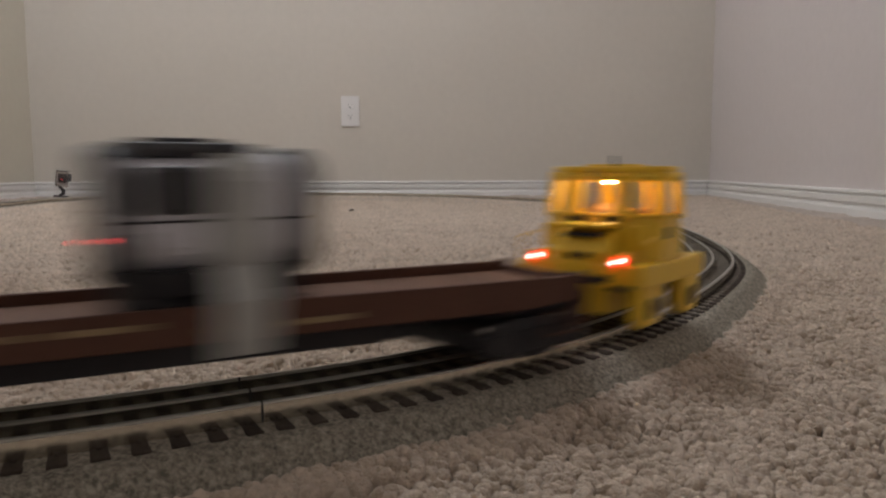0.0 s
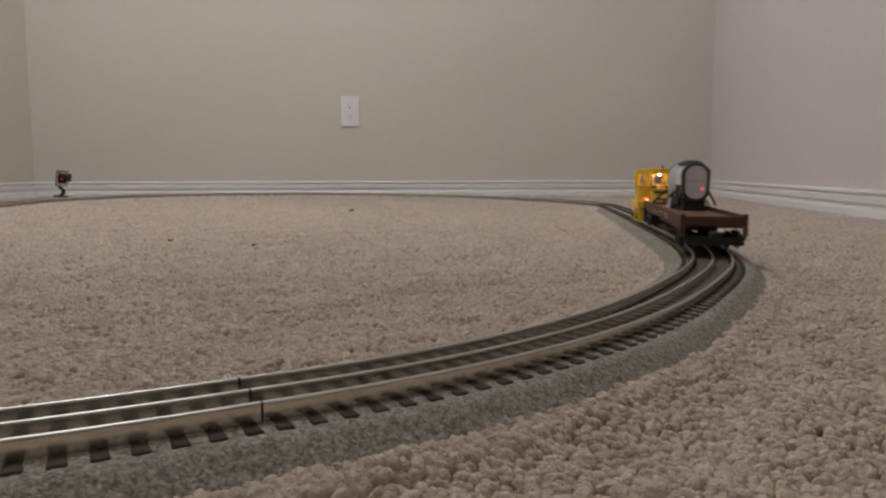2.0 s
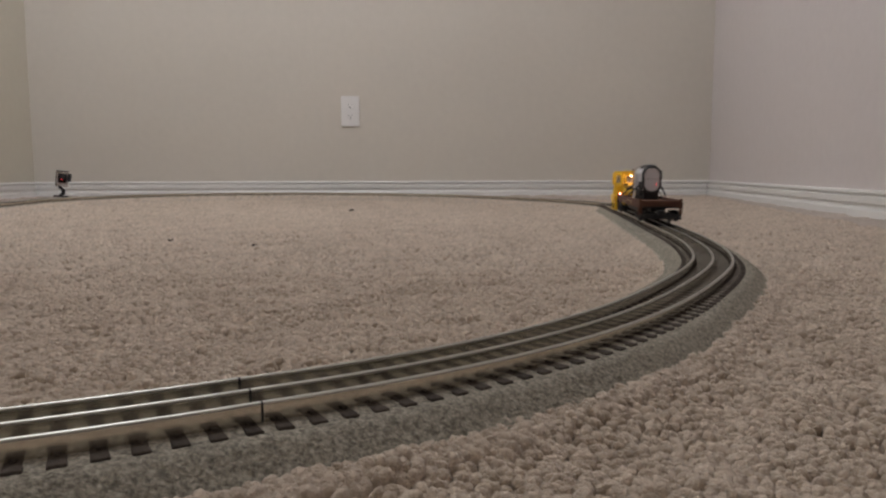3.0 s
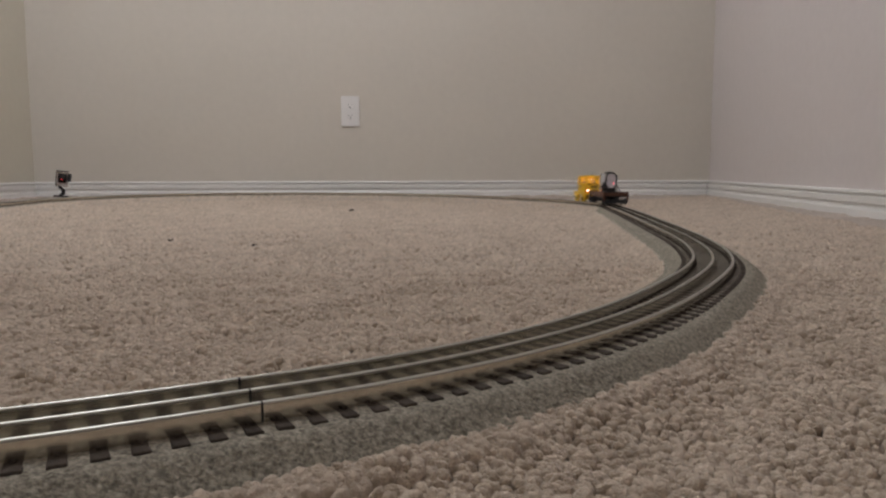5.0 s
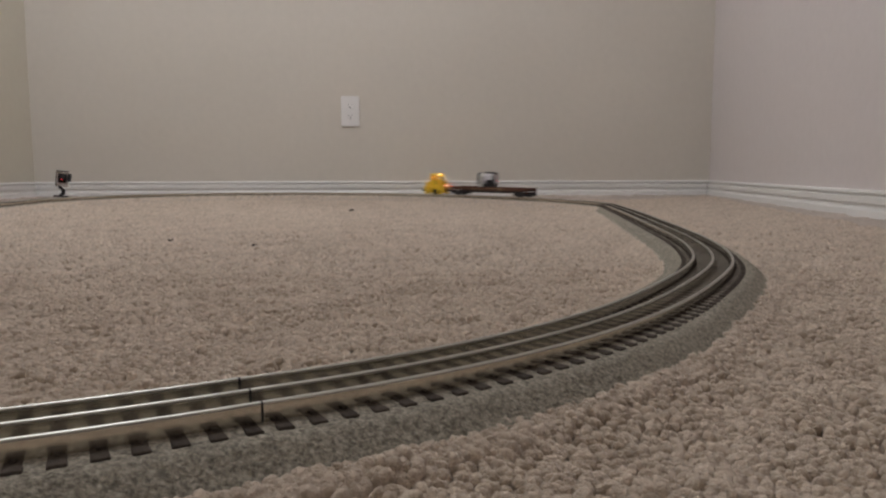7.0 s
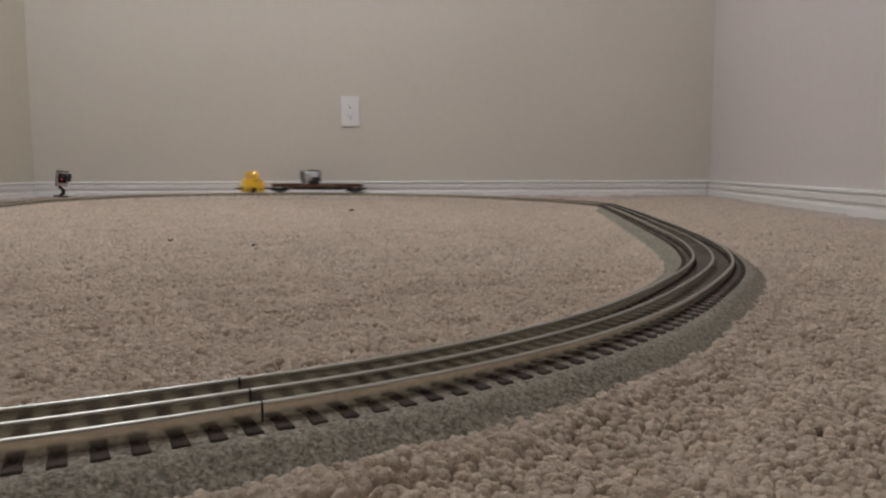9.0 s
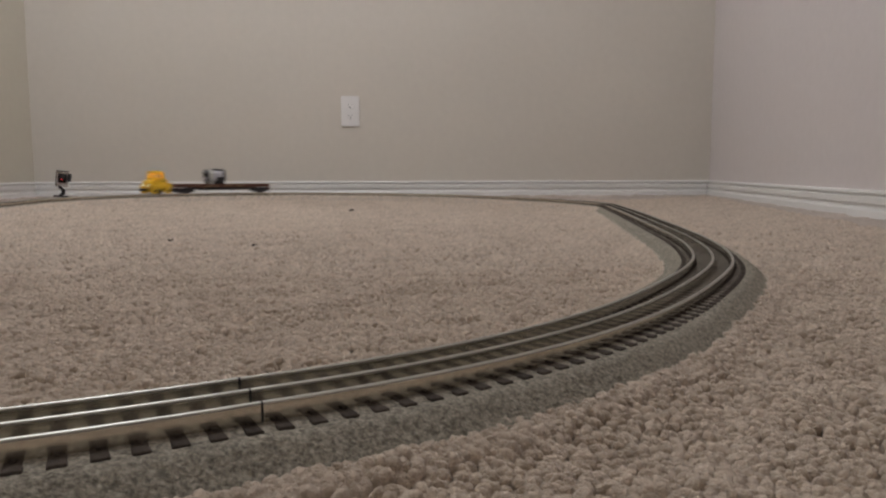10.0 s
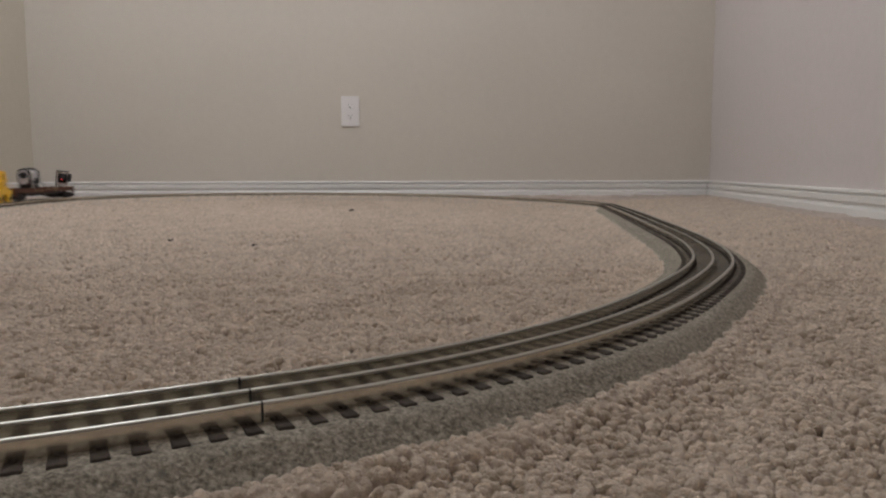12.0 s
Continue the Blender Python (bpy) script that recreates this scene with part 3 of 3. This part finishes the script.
def rail_tractor():
    """Small yellow rail tractor: low frame with wheel guards, sloping hoods and a glazed cab."""
    o = tagged(new("rail_tractor"), "yellow model rail tractor with lit cab and red lamps", "model locomotive")
    bm = bmesh.new()
    box(bm, -0.043, 0.043, -0.0300, 0.0300, 0.0185, 0.0285, bevel=0.0015)
    box(bm, -0.038, 0.038, -0.0125, 0.0125, 0.006, 0.0187, bevel=0.001)
    part("frame", bm, YELLOW, o)
    for x in (-0.027, 0.027):
        for y in (-1, 1):
            bm = bmesh.new()
            prism(bm, [(x - 0.0125, 0.0188), (x - 0.0125, 0.006), (x - 0.0085, 0.0018), (x + 0.0085, 0.0018), (x + 0.0125, 0.006), (x + 0.0125, 0.0188)], "y",
                  *sorted((y * 0.0225, y * 0.0285)), 0.0008)
            g = part("wheel_guard", bm, YELLOW, o)
            bm = bmesh.new()
            lathe(bm, [(y * 0.0284, 0.0048), (y * 0.0296, 0.0042), (y * 0.0298, 0.001)], "y", 14)
            part("hub", bm, BLACKP, g, "dark wheel hub", m=pose(x, 0, 0.0095))
    # hoods: rear and front, sloping up to the cab
    bm = bmesh.new()
    prism(bm, [(-0.0415, 0.0286), (-0.0415, 0.0330), (-0.0370, 0.0395), (-0.0270, 0.0425), (-0.0180, 0.0430), (-0.0180, 0.0286)], "y", -0.0135, 0.0135, 0.0010)
    rear = part("rear_hood", bm, YELLOW, o)
    part("ledge", boxbm(-0.0395, -0.0240, -0.0125, 0.0125, 0.0432, 0.0450, bevel=0.0006), YELLOW, rear)
    part("vent", boxbm(-0.0402, -0.0350, -0.0085, 0.0085, 0.0393, 0.0412), BLACKP, rear, "dark hood slot")
    # road emblem: plain dark bars
    part("emblem_bar", boxbm(-0.0421, -0.0412, 0.0008, 0.0052, 0.0300, 0.0328), BLACKP, rear)
    part("emblem_bar", boxbm(-0.0421, -0.0412, -0.0052, -0.0008, 0.0300, 0.0328), BLACKP, rear)
    bm = bmesh.new()
    prism(bm, [(0.0415, 0.0286), (0.0415, 0.0340), (0.0380, 0.0400), (0.0240, 0.0440), (0.0180, 0.0440), (0.0180, 0.0286)], "y", -0.0185, 0.0185, 0.0010)
    part("front_hood", bm, YELLOW, o)
    # cab: eight-sided, leaning in towards the roof
    lo, li = octagon(-0.0285, 0.0260, 0.0285, 0.0125), octagon(-0.0268, 0.0243, 0.0268, 0.0118)
    CAB_LO, CAB_MID, CAB_HI = 0.0286, 0.0478, 0.0668

    def lean(q, z):
        k = (z - CAB_LO) / (CAB_HI - CAB_LO)
        return (q[0] * (1 - 0.34 * k), q[1] * (1 - 0.05 * k), z)

    bm = bmesh.new()
    a, b, c, d = ([bm.verts.new(lean(q, z)) for q in ring] for ring, z in ((lo, CAB_LO), (lo, CAB_MID), (li, CAB_MID), (li, CAB_LO)))
    for i in range(8):
        j = (i + 1) % 8
        for p, q in ((a, b), (b, c), (c, d)):
            bm.faces.new((p[i], p[j], q[j], q[i]))
    bmesh.ops.recalc_face_normals(bm, faces=bm.faces[:])
    wall = part("cab_wall", bm, YELLOW, o)
    for y in (-0.0085, 0.0085):
        part("lower_window", boxbm(-0.0262, -0.0240, y - 0.0033, y + 0.0033, 0.0452, 0.0478), BLACKP, wall, "small dark lower window")
    part("side_louvre", boxbm(-0.010, -0.003, -0.0283, -0.0276, 0.0380, 0.0430), BLACKP, wall, "dark side louvre")
    part("side_louvre", boxbm(-0.010, -0.003, 0.0276, 0.0283, 0.0380, 0.0430), BLACKP, wall, "dark side louvre")
    for q in lo:
        bm = bmesh.new()
        tube(bm, [Vector(lean(q, CAB_MID - 0.0006)) * 0.985, Vector(lean(q, CAB_HI)) * 0.985 + Vector((0, 0, 0.001))], 0.0025, 8)
        part("cab_post", bm, YELLOW, o)
    for i in range(8):
        j = (i + 1) % 8
        p0, p1 = Vector(lean(lo[i], CAB_HI - 0.0006)) * 0.985, Vector(lean(lo[j], CAB_HI - 0.0006)) * 0.985
        bm = bmesh.new()
        tube(bm, [p0, p1], 0.0021, 8)
        part("window_head", bm, YELLOW, o)
        bm = bmesh.new()
        bm.faces.new([bm.verts.new(Vector(lean(lo[n], z)) * f) for n, z, f in ((i, CAB_MID, 0.975), (j, CAB_MID, 0.975), (j, CAB_HI - 0.001, 0.975), (i, CAB_HI - 0.001, 0.975))])
        bmesh.ops.solidify(bm, geom=bm.faces[:], thickness=0.0004)
        pn = part("pane", bm, PANE, o, "clear cab window")
        pn.visible_shadow = False
    # two mullions in each end window and a sill rail under the panes
    for x0 in (-0.0285, 0.0260):
        for y in (-0.0098, 0.0098):
            bm = bmesh.new()
            tube(bm, [Vector(lean((x0, y), CAB_MID)) * 0.985, Vector(lean((x0, y), CAB_HI)) * 0.985], 0.0017, 8)
            part("mullion", bm, YELLOW, o)
    for i in range(8):
        bm = bmesh.new()
        tube(bm, [Vector(lean(lo[i], CAB_MID)) * 1.006, Vector(lean(lo[(i + 1) % 8], CAB_MID)) * 1.006], 0.0011, 8)
        part("window_sill", bm, YELLOW, o)
    bm = bmesh.new()
    prism(bm, octagon(-0.0205, 0.0190, 0.0276, 0.0110), "z", CAB_HI, 0.0698, 0.0011)
    roof = part("roof", bm, YELLOW, o)
    part("roof_hatch", boxbm(-0.008, 0.008, -0.012, 0.012, 0.0697, 0.0708, bevel=0.0004), YELLOW, roof)
    bm = bmesh.new()
    tube(bm, [(-0.012, -0.004, 0.0697), (-0.012, -0.004, 0.0745)], 0.0009, 8)
    part("horn", bm, BLACKP, roof, "small dark roof horn")
    bm = bmesh.new()
    bmesh.ops.create_uvsphere(bm, u_segments=12, v_segments=8, radius=0.0015)
    part("cab_bulb", bm, WARM, o, "glowing warm cab bulb", m=pose(-0.010, -0.0004, 0.0638), smooth=True)
    part("cab_floor", boxbm(-0.0245, 0.0225, -0.0250, 0.0250, 0.0360, 0.0375), YELLOW, o)
    part("instrument_panel", boxbm(-0.004, 0.0000, -0.0200, 0.0200, 0.0376, 0.0510, bevel=0.0006), TANP, o, "tan instrument panel")
    # seat and controls seen through the panes
    part("seat", boxbm(0.006, 0.014, 0.004, 0.016, 0.0376, 0.0530, bevel=0.001), TANP, o, "tan seat")
    part("control_stand", boxbm(-0.014, -0.008, -0.016, -0.006, 0.0376, 0.0500, bevel=0.001), BLACKP, o)
    for y in (-0.0205, 0.0205):
        part("door_panel", boxbm(-0.0275, -0.0262, y - 0.0042, y + 0.0042, 0.0335, 0.0440, bevel=0.0004), YELLOW, o)
        part("foot_step", boxbm(-0.0440, -0.0400, y - 0.0050, y + 0.0050, 0.0180, 0.0195, bevel=0.0004), BLACKP, o, "dark foot step")
    part("rear_grille", boxbm(-0.0432, -0.0424, -0.0150, 0.0150, 0.0200, 0.0235), BLACKP, o, "dark rear grille")
    # exhaust stack by the rear window
    bm = bmesh.new()
    tube(bm, [(-0.0300, -0.0010, 0.0425), (-0.0300, -0.0010, 0.0690)], 0.0008, 8)
    part("exhaust_pipe", bm, TANP, o, "thin tan exhaust pipe")
    for y in (-0.0198, 0.0198):
        bm = bmesh.new()
        lathe(bm, [(-0.0450, 0.0008), (-0.0448, 0.0017), (-0.0438, 0.0019), (-0.0428, 0.0019)], "x", 14)
        tl = part("tail_lamp", bm, TAIL, o, "glowing red tail lamp", m=pose(-0.0008, y, 0.0302))
        bm = bmesh.new()
        lathe(bm, [(-0.0457, 0.0004), (-0.0454, 0.0010), (-0.0448, 0.0011)], "x", 12)
        part("bulb", bm, TAIL_CORE, tl, "bright lamp core")
        part("lamp_bracket", boxbm(-0.0435, -0.0385, y - 0.0036, y + 0.0036, 0.0283, 0.0332, bevel=0.0005), YELLOW, o)
        bm = bmesh.new()
        lathe(bm, [(0.0428, 0.0019), (0.0436, 0.0019), (0.0438, 0.0006)], "x", 14)
        part("head_lamp", bm, HEAD, o, "glowing white head lamp", m=pose(0, y * 0.8, 0.0262))
        # grab rails along the sides
        bm = bmesh.new()
        tube(bm, [(-0.040, y * 1.50, 0.0285), (-0.040, y * 1.50, 0.0380), (-0.026, y * 1.50, 0.0400)], 0.0006, 6)
        part("grab_rail", bm, YELLOW, o)
    part("coupler", COUPLER_ME, None, o, m=pose(-0.036, 0, 0.0135, 0, 0, 180))
    part("coupler", COUPLER_ME, None, o, m=pose(0.036, 0, 0.0135))
    ws = [part("wheelset", WHEEL_ME, None, o, "dark steel wheels on an axle", m=pose(x, 0, WHEEL_R / SIZE)) for x in (-0.027, 0.027)]
    return o, ws


TRUCK_X = 0.1273


def truck(parent, x):
    """Four-wheel truck with sprung side frames."""
    bm = bmesh.new()
    box(bm, -0.004, 0.004, -0.022, 0.022, 0.0085, 0.0125, bevel=0.0006)
    for sx in (-0.0255, 0.0255):
        box(bm, sx - 0.0016, sx + 0.0016, -0.0205, 0.0205, 0.0050, 0.0120, bevel=0.0005)
    t = part("truck", bm, BLACKP, parent, "black four-wheel truck", m=pose(x, 0, 0))
    for y in (-1, 1):
        bm = bmesh.new()
        prism(bm, [(-0.0265, 0.0110), (-0.024, 0.0140), (-0.009, 0.0160), (0.009, 0.0160), (0.024, 0.0140), (0.0265, 0.0110), (0.0265, 0.0045), (0.015, 0.0045), (0.008, 0.0016), (-0.008, 0.0016), (-0.015, 0.0045), (-0.0265, 0.0045)],
              "y", *sorted((y * 0.0212, y * 0.0245)), 0.0006)
        part("side_frame", bm, BLACKP, t)
        for sx in (-0.0195, 0.0195):
            bm = bmesh.new()
            box(bm, sx - 0.0038, sx + 0.0038, *sorted((y * 0.0240, y * 0.0266)), 0.0046, 0.0118, bevel=0.0006)
            part("journal_box", bm, BLACKP, t)
        bm = bmesh.new()
        for sx in (-0.003, 0.0, 0.003):
            tube(bm, [(sx, y * 0.0250, 0.0045), (sx, y * 0.0250, 0.0125)], 0.0012, 6)
        part("spring", bm, BLACKP, t)
    ws = [part("wheelset", WHEEL_ME, None, t, m=pose(sx, 0, WHEEL_R / SIZE)) for sx in (-0.0195, 0.0195)]
    return t, ws


CAR_L, CAR_W, DECK_Z = 0.3025, 0.0262, 0.0262


def flat_car():
    o = tagged(new("flat_car"), "oxide-red model flat car with a boarded deck, on track", "model wagon")
    h = CAR_L / 2
    bm = bmesh.new()
    box(bm, -h + 0.002, h - 0.002, -CAR_W + 0.003, CAR_W - 0.003, 0.0190, 0.0245)
    prism(bm, [(-h + 0.058, 0.0189), (-h + 0.072, 0.0112), (h - 0.072, 0.0112), (h - 0.058, 0.0189)], "y", -0.0165, 0.0165)
    box(bm, -h + 0.03, h - 0.03, -0.008, 0.008, 0.0135, 0.0181, bevel=0.0008)
    part("underframe", bm, BLACKP, o, "black underframe and centre sill")
    for y in (-1, 1):
        bm = bmesh.new()
        prism(bm, [(-h, 0.0215), (-h, 0.0300), (h, 0.0300), (h, 0.0215), (h - 0.022, 0.0190), (-h + 0.022, 0.0190)], "y",
              *sorted((y * (CAR_W - 0.0022), y * CAR_W)), 0.0005)
        sill = part("side_sill", bm, BOXCAR, o)
        # worn pale lettering, kept as plain bars
        for x0, x1, z in ((-0.060, -0.030, 0.0255), (-0.022, 0.002, 0.0255), (-0.060, -0.044, 0.0222), (0.020, 0.034, 0.0230), (0.040, 0.062, 0.0230)):
            part("lettering_bar", boxbm(x0, x1, *sorted((y * CAR_W, y * (CAR_W + 0.0002))), z - 0.0009, z + 0.0009), LETTER, sill, "pale worn lettering bar")
    for x in (-1, 1):
        bm = bmesh.new()
        box(bm, *sorted((x * (h - 0.0022), x * (h + 0.0008))), -CAR_W, CAR_W, 0.0212, 0.0290, bevel=0.0006)
        part("end_sill", bm, BOXCAR, o)
        for y in (-1, 1):
            bm = bmesh.new()
            tube(bm, [(x * (h - 0.004), y * (CAR_W + 0.0004), 0.0185), (x * (h - 0.004), y * (CAR_W + 0.0004), 0.0095), (x * (h - 0.013), y * (CAR_W + 0.0004), 0.0095), (x * (h - 0.013), y * (CAR_W + 0.0004), 0.0185)], 0.0008, 6)
            part("step", bm, BOXCAR, o, "red stirrup step")
            bm = bmesh.new()
            box(bm, *sorted((x * (h - 0.002), x * (h + 0.0016))), *sorted((y * (CAR_W - 0.003), y * (CAR_W + 0.001))), 0.0120, 0.0312, bevel=0.0005)
            part("corner_post", bm, BOXCAR, o)
        part("coupler", COUPLER_ME, None, o, m=pose(x * (h - 0.010), 0, 0.0135, 0, 0, 0 if x > 0 else 180))
    bw = (CAR_L - 0.006) / 34
    bm = bmesh.new()
    box(bm, -bw / 2 + 0.00025, bw / 2 - 0.00025, -CAR_W + 0.0024, CAR_W - 0.0024, 0.0240, DECK_Z, bevel=0.0003, seg=1)
    plank = to_mesh("plank", bm, DECK)
    for k in range(34):
        part("plank", plank, None, o, m=pose(-h + 0.003 + (k + 0.5) * bw, 0, 0))
    # brake wheel at the rear end
    bm = bmesh.new()
    lathe(bm, [(-0.0008, 0.0050), (0, 0.0058), (0.0008, 0.0050), (0.0008, 0.0040), (-0.0008, 0.0040)], "y", 18)
    box(bm, -0.0050, 0.0050, -0.0004, 0.0004, -0.0006, 0.0006)
    part("brake_wheel", bm, BLACKP, o, "black brake wheel", m=pose(-h + 0.012, -CAR_W - 0.0022, 0.0225))
    a, wa = truck(o, TRUCK_X)
    b, wb = truck(o, -TRUCK_X)
    return o, (a, b), wa + wb


def stadium(w, h, n=8, k=1.0):
    """A tall outline with round top and bottom, as (side, height) pairs about its middle."""
    r = w * k
    out = []
    for cx, cz, a0 in ((w - r, h - r, 0), (-w + r, h - r, 90), (-w + r, -h + r, 180), (w - r, -h + r, 270)):
        for i in range(n + 1):
            a = radians(a0 + 90 * i / n)
            out.append((cx + r * math.cos(a), cz + r * math.sin(a)))
    return out


LOAD_SIZE = 1.02
TAPE_NEAR, TAPE_FAR = 0.0254, 0.0352


def strapped_camera():
    """An oblong action camera in a case, strapped down on the flat car."""
    o = tagged(new("strapped_camera"), "silver oblong action camera with black rims, strapped on the flat car", "camera")
    L, zc = 0.0345, 0.0312
    bm = bmesh.new()
    prism(bm, stadium(0.0130, 0.0192, k=0.9), "x", -L + 0.0015, L - 0.0015)
    part("shell", bm, SILVER, o, "silver grey shell", m=pose(0, 0, zc), smooth=False)
    for x in (-L, L - 0.0085):
        bm = bmesh.new()
        out, mid, inn = stadium(0.0148, 0.0213, k=0.9), stadium(0.0141, 0.0206, k=0.9), stadium(0.0119, 0.0181, k=0.9)
        r = [[bm.verts.new((xx, u, v)) for u, v in ol] for xx, ol in ((x, inn), (x, mid), (x + 0.0010, out), (x + 0.0075, out), (x + 0.0085, mid), (x + 0.0085, inn))]
        n = len(out)
        for p, q in zip(r, r[1:] + r[:1]):
            for i in range(n):
                bm.faces.new((p[i], p[(i + 1) % n], q[(i + 1) % n], q[i]))
        bmesh.ops.recalc_face_normals(bm, faces=bm.faces[:])
        part("rim", bm, RUBBER, o, "black rubber rim", m=pose(0, 0, zc))
    bm = bmesh.new()
    prism(bm, stadium(0.0117, 0.0178, k=0.9), "x", -L + 0.0006, -L + 0.0022, 0.0004)
    back = part("back_plate", bm, BACKP, o, "plain grey back plate", m=pose(0, 0, zc))
    part("seam", boxbm(-L + 0.0003, -L + 0.0007, -0.0108, 0.0108, 0.0010, 0.0014), RUBBER, back, "fine dark seam")
    bm = bmesh.new()
    bmesh.ops.create_uvsphere(bm, u_segments=10, v_segments=6, radius=0.0008)
    part("record_light", bm, RED_LED, o, "red record light", m=pose(-L, -0.0064, zc - 0.0072))
    bm = bmesh.new()
    lathe(bm, [(L - 0.001, 0.0085), (L + 0.002, 0.0085), (L + 0.002, 0.0060), (L + 0.0006, 0.0052)], "x", 24)
    part("lens", bm, LENS, o, "dark glass lens", m=pose(0, 0, zc + 0.004))
    # broad black latch along the top, with a raised tab
    latch = part("top_latch", boxbm(-0.0300, 0.0150, -0.0086, 0.0086, zc + 0.0176, zc + 0.0226, bevel=0.0022), RUBBER, o, "broad black top latch")
    part("latch_tab", boxbm(-0.0200, 0.0040, -0.0058, 0.0058, zc + 0.0224, zc + 0.0240, bevel=0.0006), RUBBER, latch)
    part("side_button", boxbm(-0.0235, -0.0020, -0.0185, -0.0126, zc + 0.0005, zc + 0.0150, bevel=0.0018), RUBBER, o, "black side button")
    part("side_cover", boxbm(-0.026, -0.002, 0.0128, 0.0142, zc - 0.0165, zc - 0.003, bevel=0.0005), BLACKP, o, "dark side cover")
    part("seam", boxbm(-0.026, 0.026, -0.0136, -0.0128, zc - 0.0022, zc - 0.0014), BLACKP, o, "dark seam of the shell")
    bm = bmesh.new()
    prism(bm, [(-0.0128, 0.0), (0.0128, 0.0), (0.0125, 0.0035), (0.0112, 0.0060), (0.0125, 0.0145), (-0.0125, 0.0145), (-0.0112, 0.0060), (-0.0125, 0.0035)], "x", -0.0290, 0.0290, 0.0008)
    base = part("mount_base", bm, BLACKP, o, "black mount base")
    for y in (-1, 1):
        part("buckle", boxbm(-0.0180, 0.0120, *sorted((y * 0.0112, y * 0.0148)), 0.0062, 0.0138, bevel=0.0008), BLACKP, base)
    # white tape over the shell and down over both side sills
    bm = bmesh.new()
    arch = [(0.0156 * math.sin(a), zc + 0.0066 + 0.0152 * math.cos(a)) for a in np.linspace(math.radians(-88), math.radians(88), 15)]
    path = [(-TAPE_NEAR, -0.0118), (-TAPE_NEAR, 0.0050), (-0.0180, 0.0150)] + arch + [(0.0158, 0.0200), (0.0162, 0.0060), (0.0170, 0.0012)]
    ra = [bm.verts.new((-0.004 + 0.016 * i / 20, u, v)) for i, (u, v) in enumerate(path)]
    rb = [bm.verts.new((0.0135 + 0.016 * i / 20, u, v)) for i, (u, v) in enumerate(path)]
    for i in range(len(path) - 1):
        bm.faces.new((ra[i], ra[i + 1], rb[i + 1], rb[i]))
    bmesh.ops.solidify(bm, geom=bm.faces[:], thickness=0.0005)
    part("tape", bm, TAPE, o, "white tape holding the camera down")
    # rubber bands from the shell to the tops of the side sills
    for x0, x1, y in ((-0.014, -0.020, 1), (-0.022, -0.026, -1), (0.026, 0.029, 1)):
        end = TAPE_FAR - 0.0012 if y > 0 else TAPE_NEAR - 0.0012
        bm = bmesh.new()
        tube(bm, [(x0, y * 0.0142, 0.026), (x0, y * 0.0156, 0.0225), ((x0 + x1) / 2, y * (0.0156 + end) / 2, 0.0150), (x1, y * end, 0.0052)], 0.0013, 6)
        part("strap", bm, RUBBER, o, "dark rubber strap")
    return o


UNIT_X = 0.83
TRACTOR, TRACTOR_WHEELS = rail_tractor()
UNIT_X = 1.0
CAR, CAR_TRUCKS, CAR_WHEELS = flat_car()
UNIT = LOAD_SIZE
LOAD = strapped_camera()
UNIT = 1.0
LOAD_X, LOAD_Y = 0.0224, -0.0052

# ---------------------------------------------------------------- how the train runs
RUN = ((-3.0, -0.922), (0.0, 0.204), (3.0, 1.327), (7.0, 2.838), (10.0, 3.892), (12.0, 4.668), (14.0, 5.50))
CAR_BEHIND = 0.2400


def gone(t):
    """Metres run by the tractor at t seconds."""
    k = max(i for i in range(1, len(RUN) - 2) if RUN[i][0] <= t + 1e-9)
    (ta, sa), (t0, s0), (t1, s1), (tb, sb) = RUN[k - 1:k + 3]
    m0, m1, h = (s1 - sa) / (t1 - ta), (sb - s0) / (tb - t0), t1 - t0
    u = (t - t0) / h
    return (2 * u ** 3 - 3 * u * u + 1) * s0 + (u ** 3 - 2 * u * u + u) * h * m0 + (3 * u * u - 2 * u ** 3) * s1 + (u ** 3 - u * u) * h * m1


def on_track(s, half):
    """The pose of a vehicle centred at s with its axles or pivots half apart before and behind."""
    x0, y0, _ = at(s - half)
    x1, y1, _ = at(s + half)
    z0, z1 = float(sag(x0, y0)), float(sag(x1, y1))
    pitch = math.degrees(math.atan2(z0 - z1, 2 * half))
    return Matrix.Translation(((x0 + x1) / 2, (y0 + y1) / 2, RAIL_Z + (z0 + z1) / 2)) @ pose(0, 0, 0, 0, pitch, math.degrees(math.atan2(y1 - y0, x1 - x0)))


def motions():
    times = [k * 0.1 for k in range(121)]
    walk(TRACTOR, [(t, on_track(gone(t), 0.0224 * SIZE)) for t in times])
    car = [(t, on_track(gone(t) - CAR_BEHIND, TRUCK_X * SIZE)) for t in times]
    walk(CAR, car)
    walk(LOAD, [(t, m @ pose(LOAD_X * SIZE, LOAD_Y, DECK_Z * SIZE, 0, 0, 5.5)) for t, m in car])
    for tr, side in zip(CAR_TRUCKS, (1, -1)):
        rows = []
        for t, m in car:
            s = gone(t) - CAR_BEHIND + side * TRUCK_X * SIZE
            turn = math.degrees(at(s)[2]) - math.degrees(m.to_euler().z)
            rows.append((t, pose(side * TRUCK_X * SIZE, 0, 0, 0, 0, (turn + 180) % 360 - 180)))
        walk(tr, rows)
    for w in TRACTOR_WHEELS + CAR_WHEELS:
        x = w.matrix_local.translation.x
        walk(w, [(k / FPS, pose(x, 0, WHEEL_R, 0, math.degrees(gone(k / FPS) / (WHEEL_R * SIZE)) % 360)) for k in range(361)])


motions()
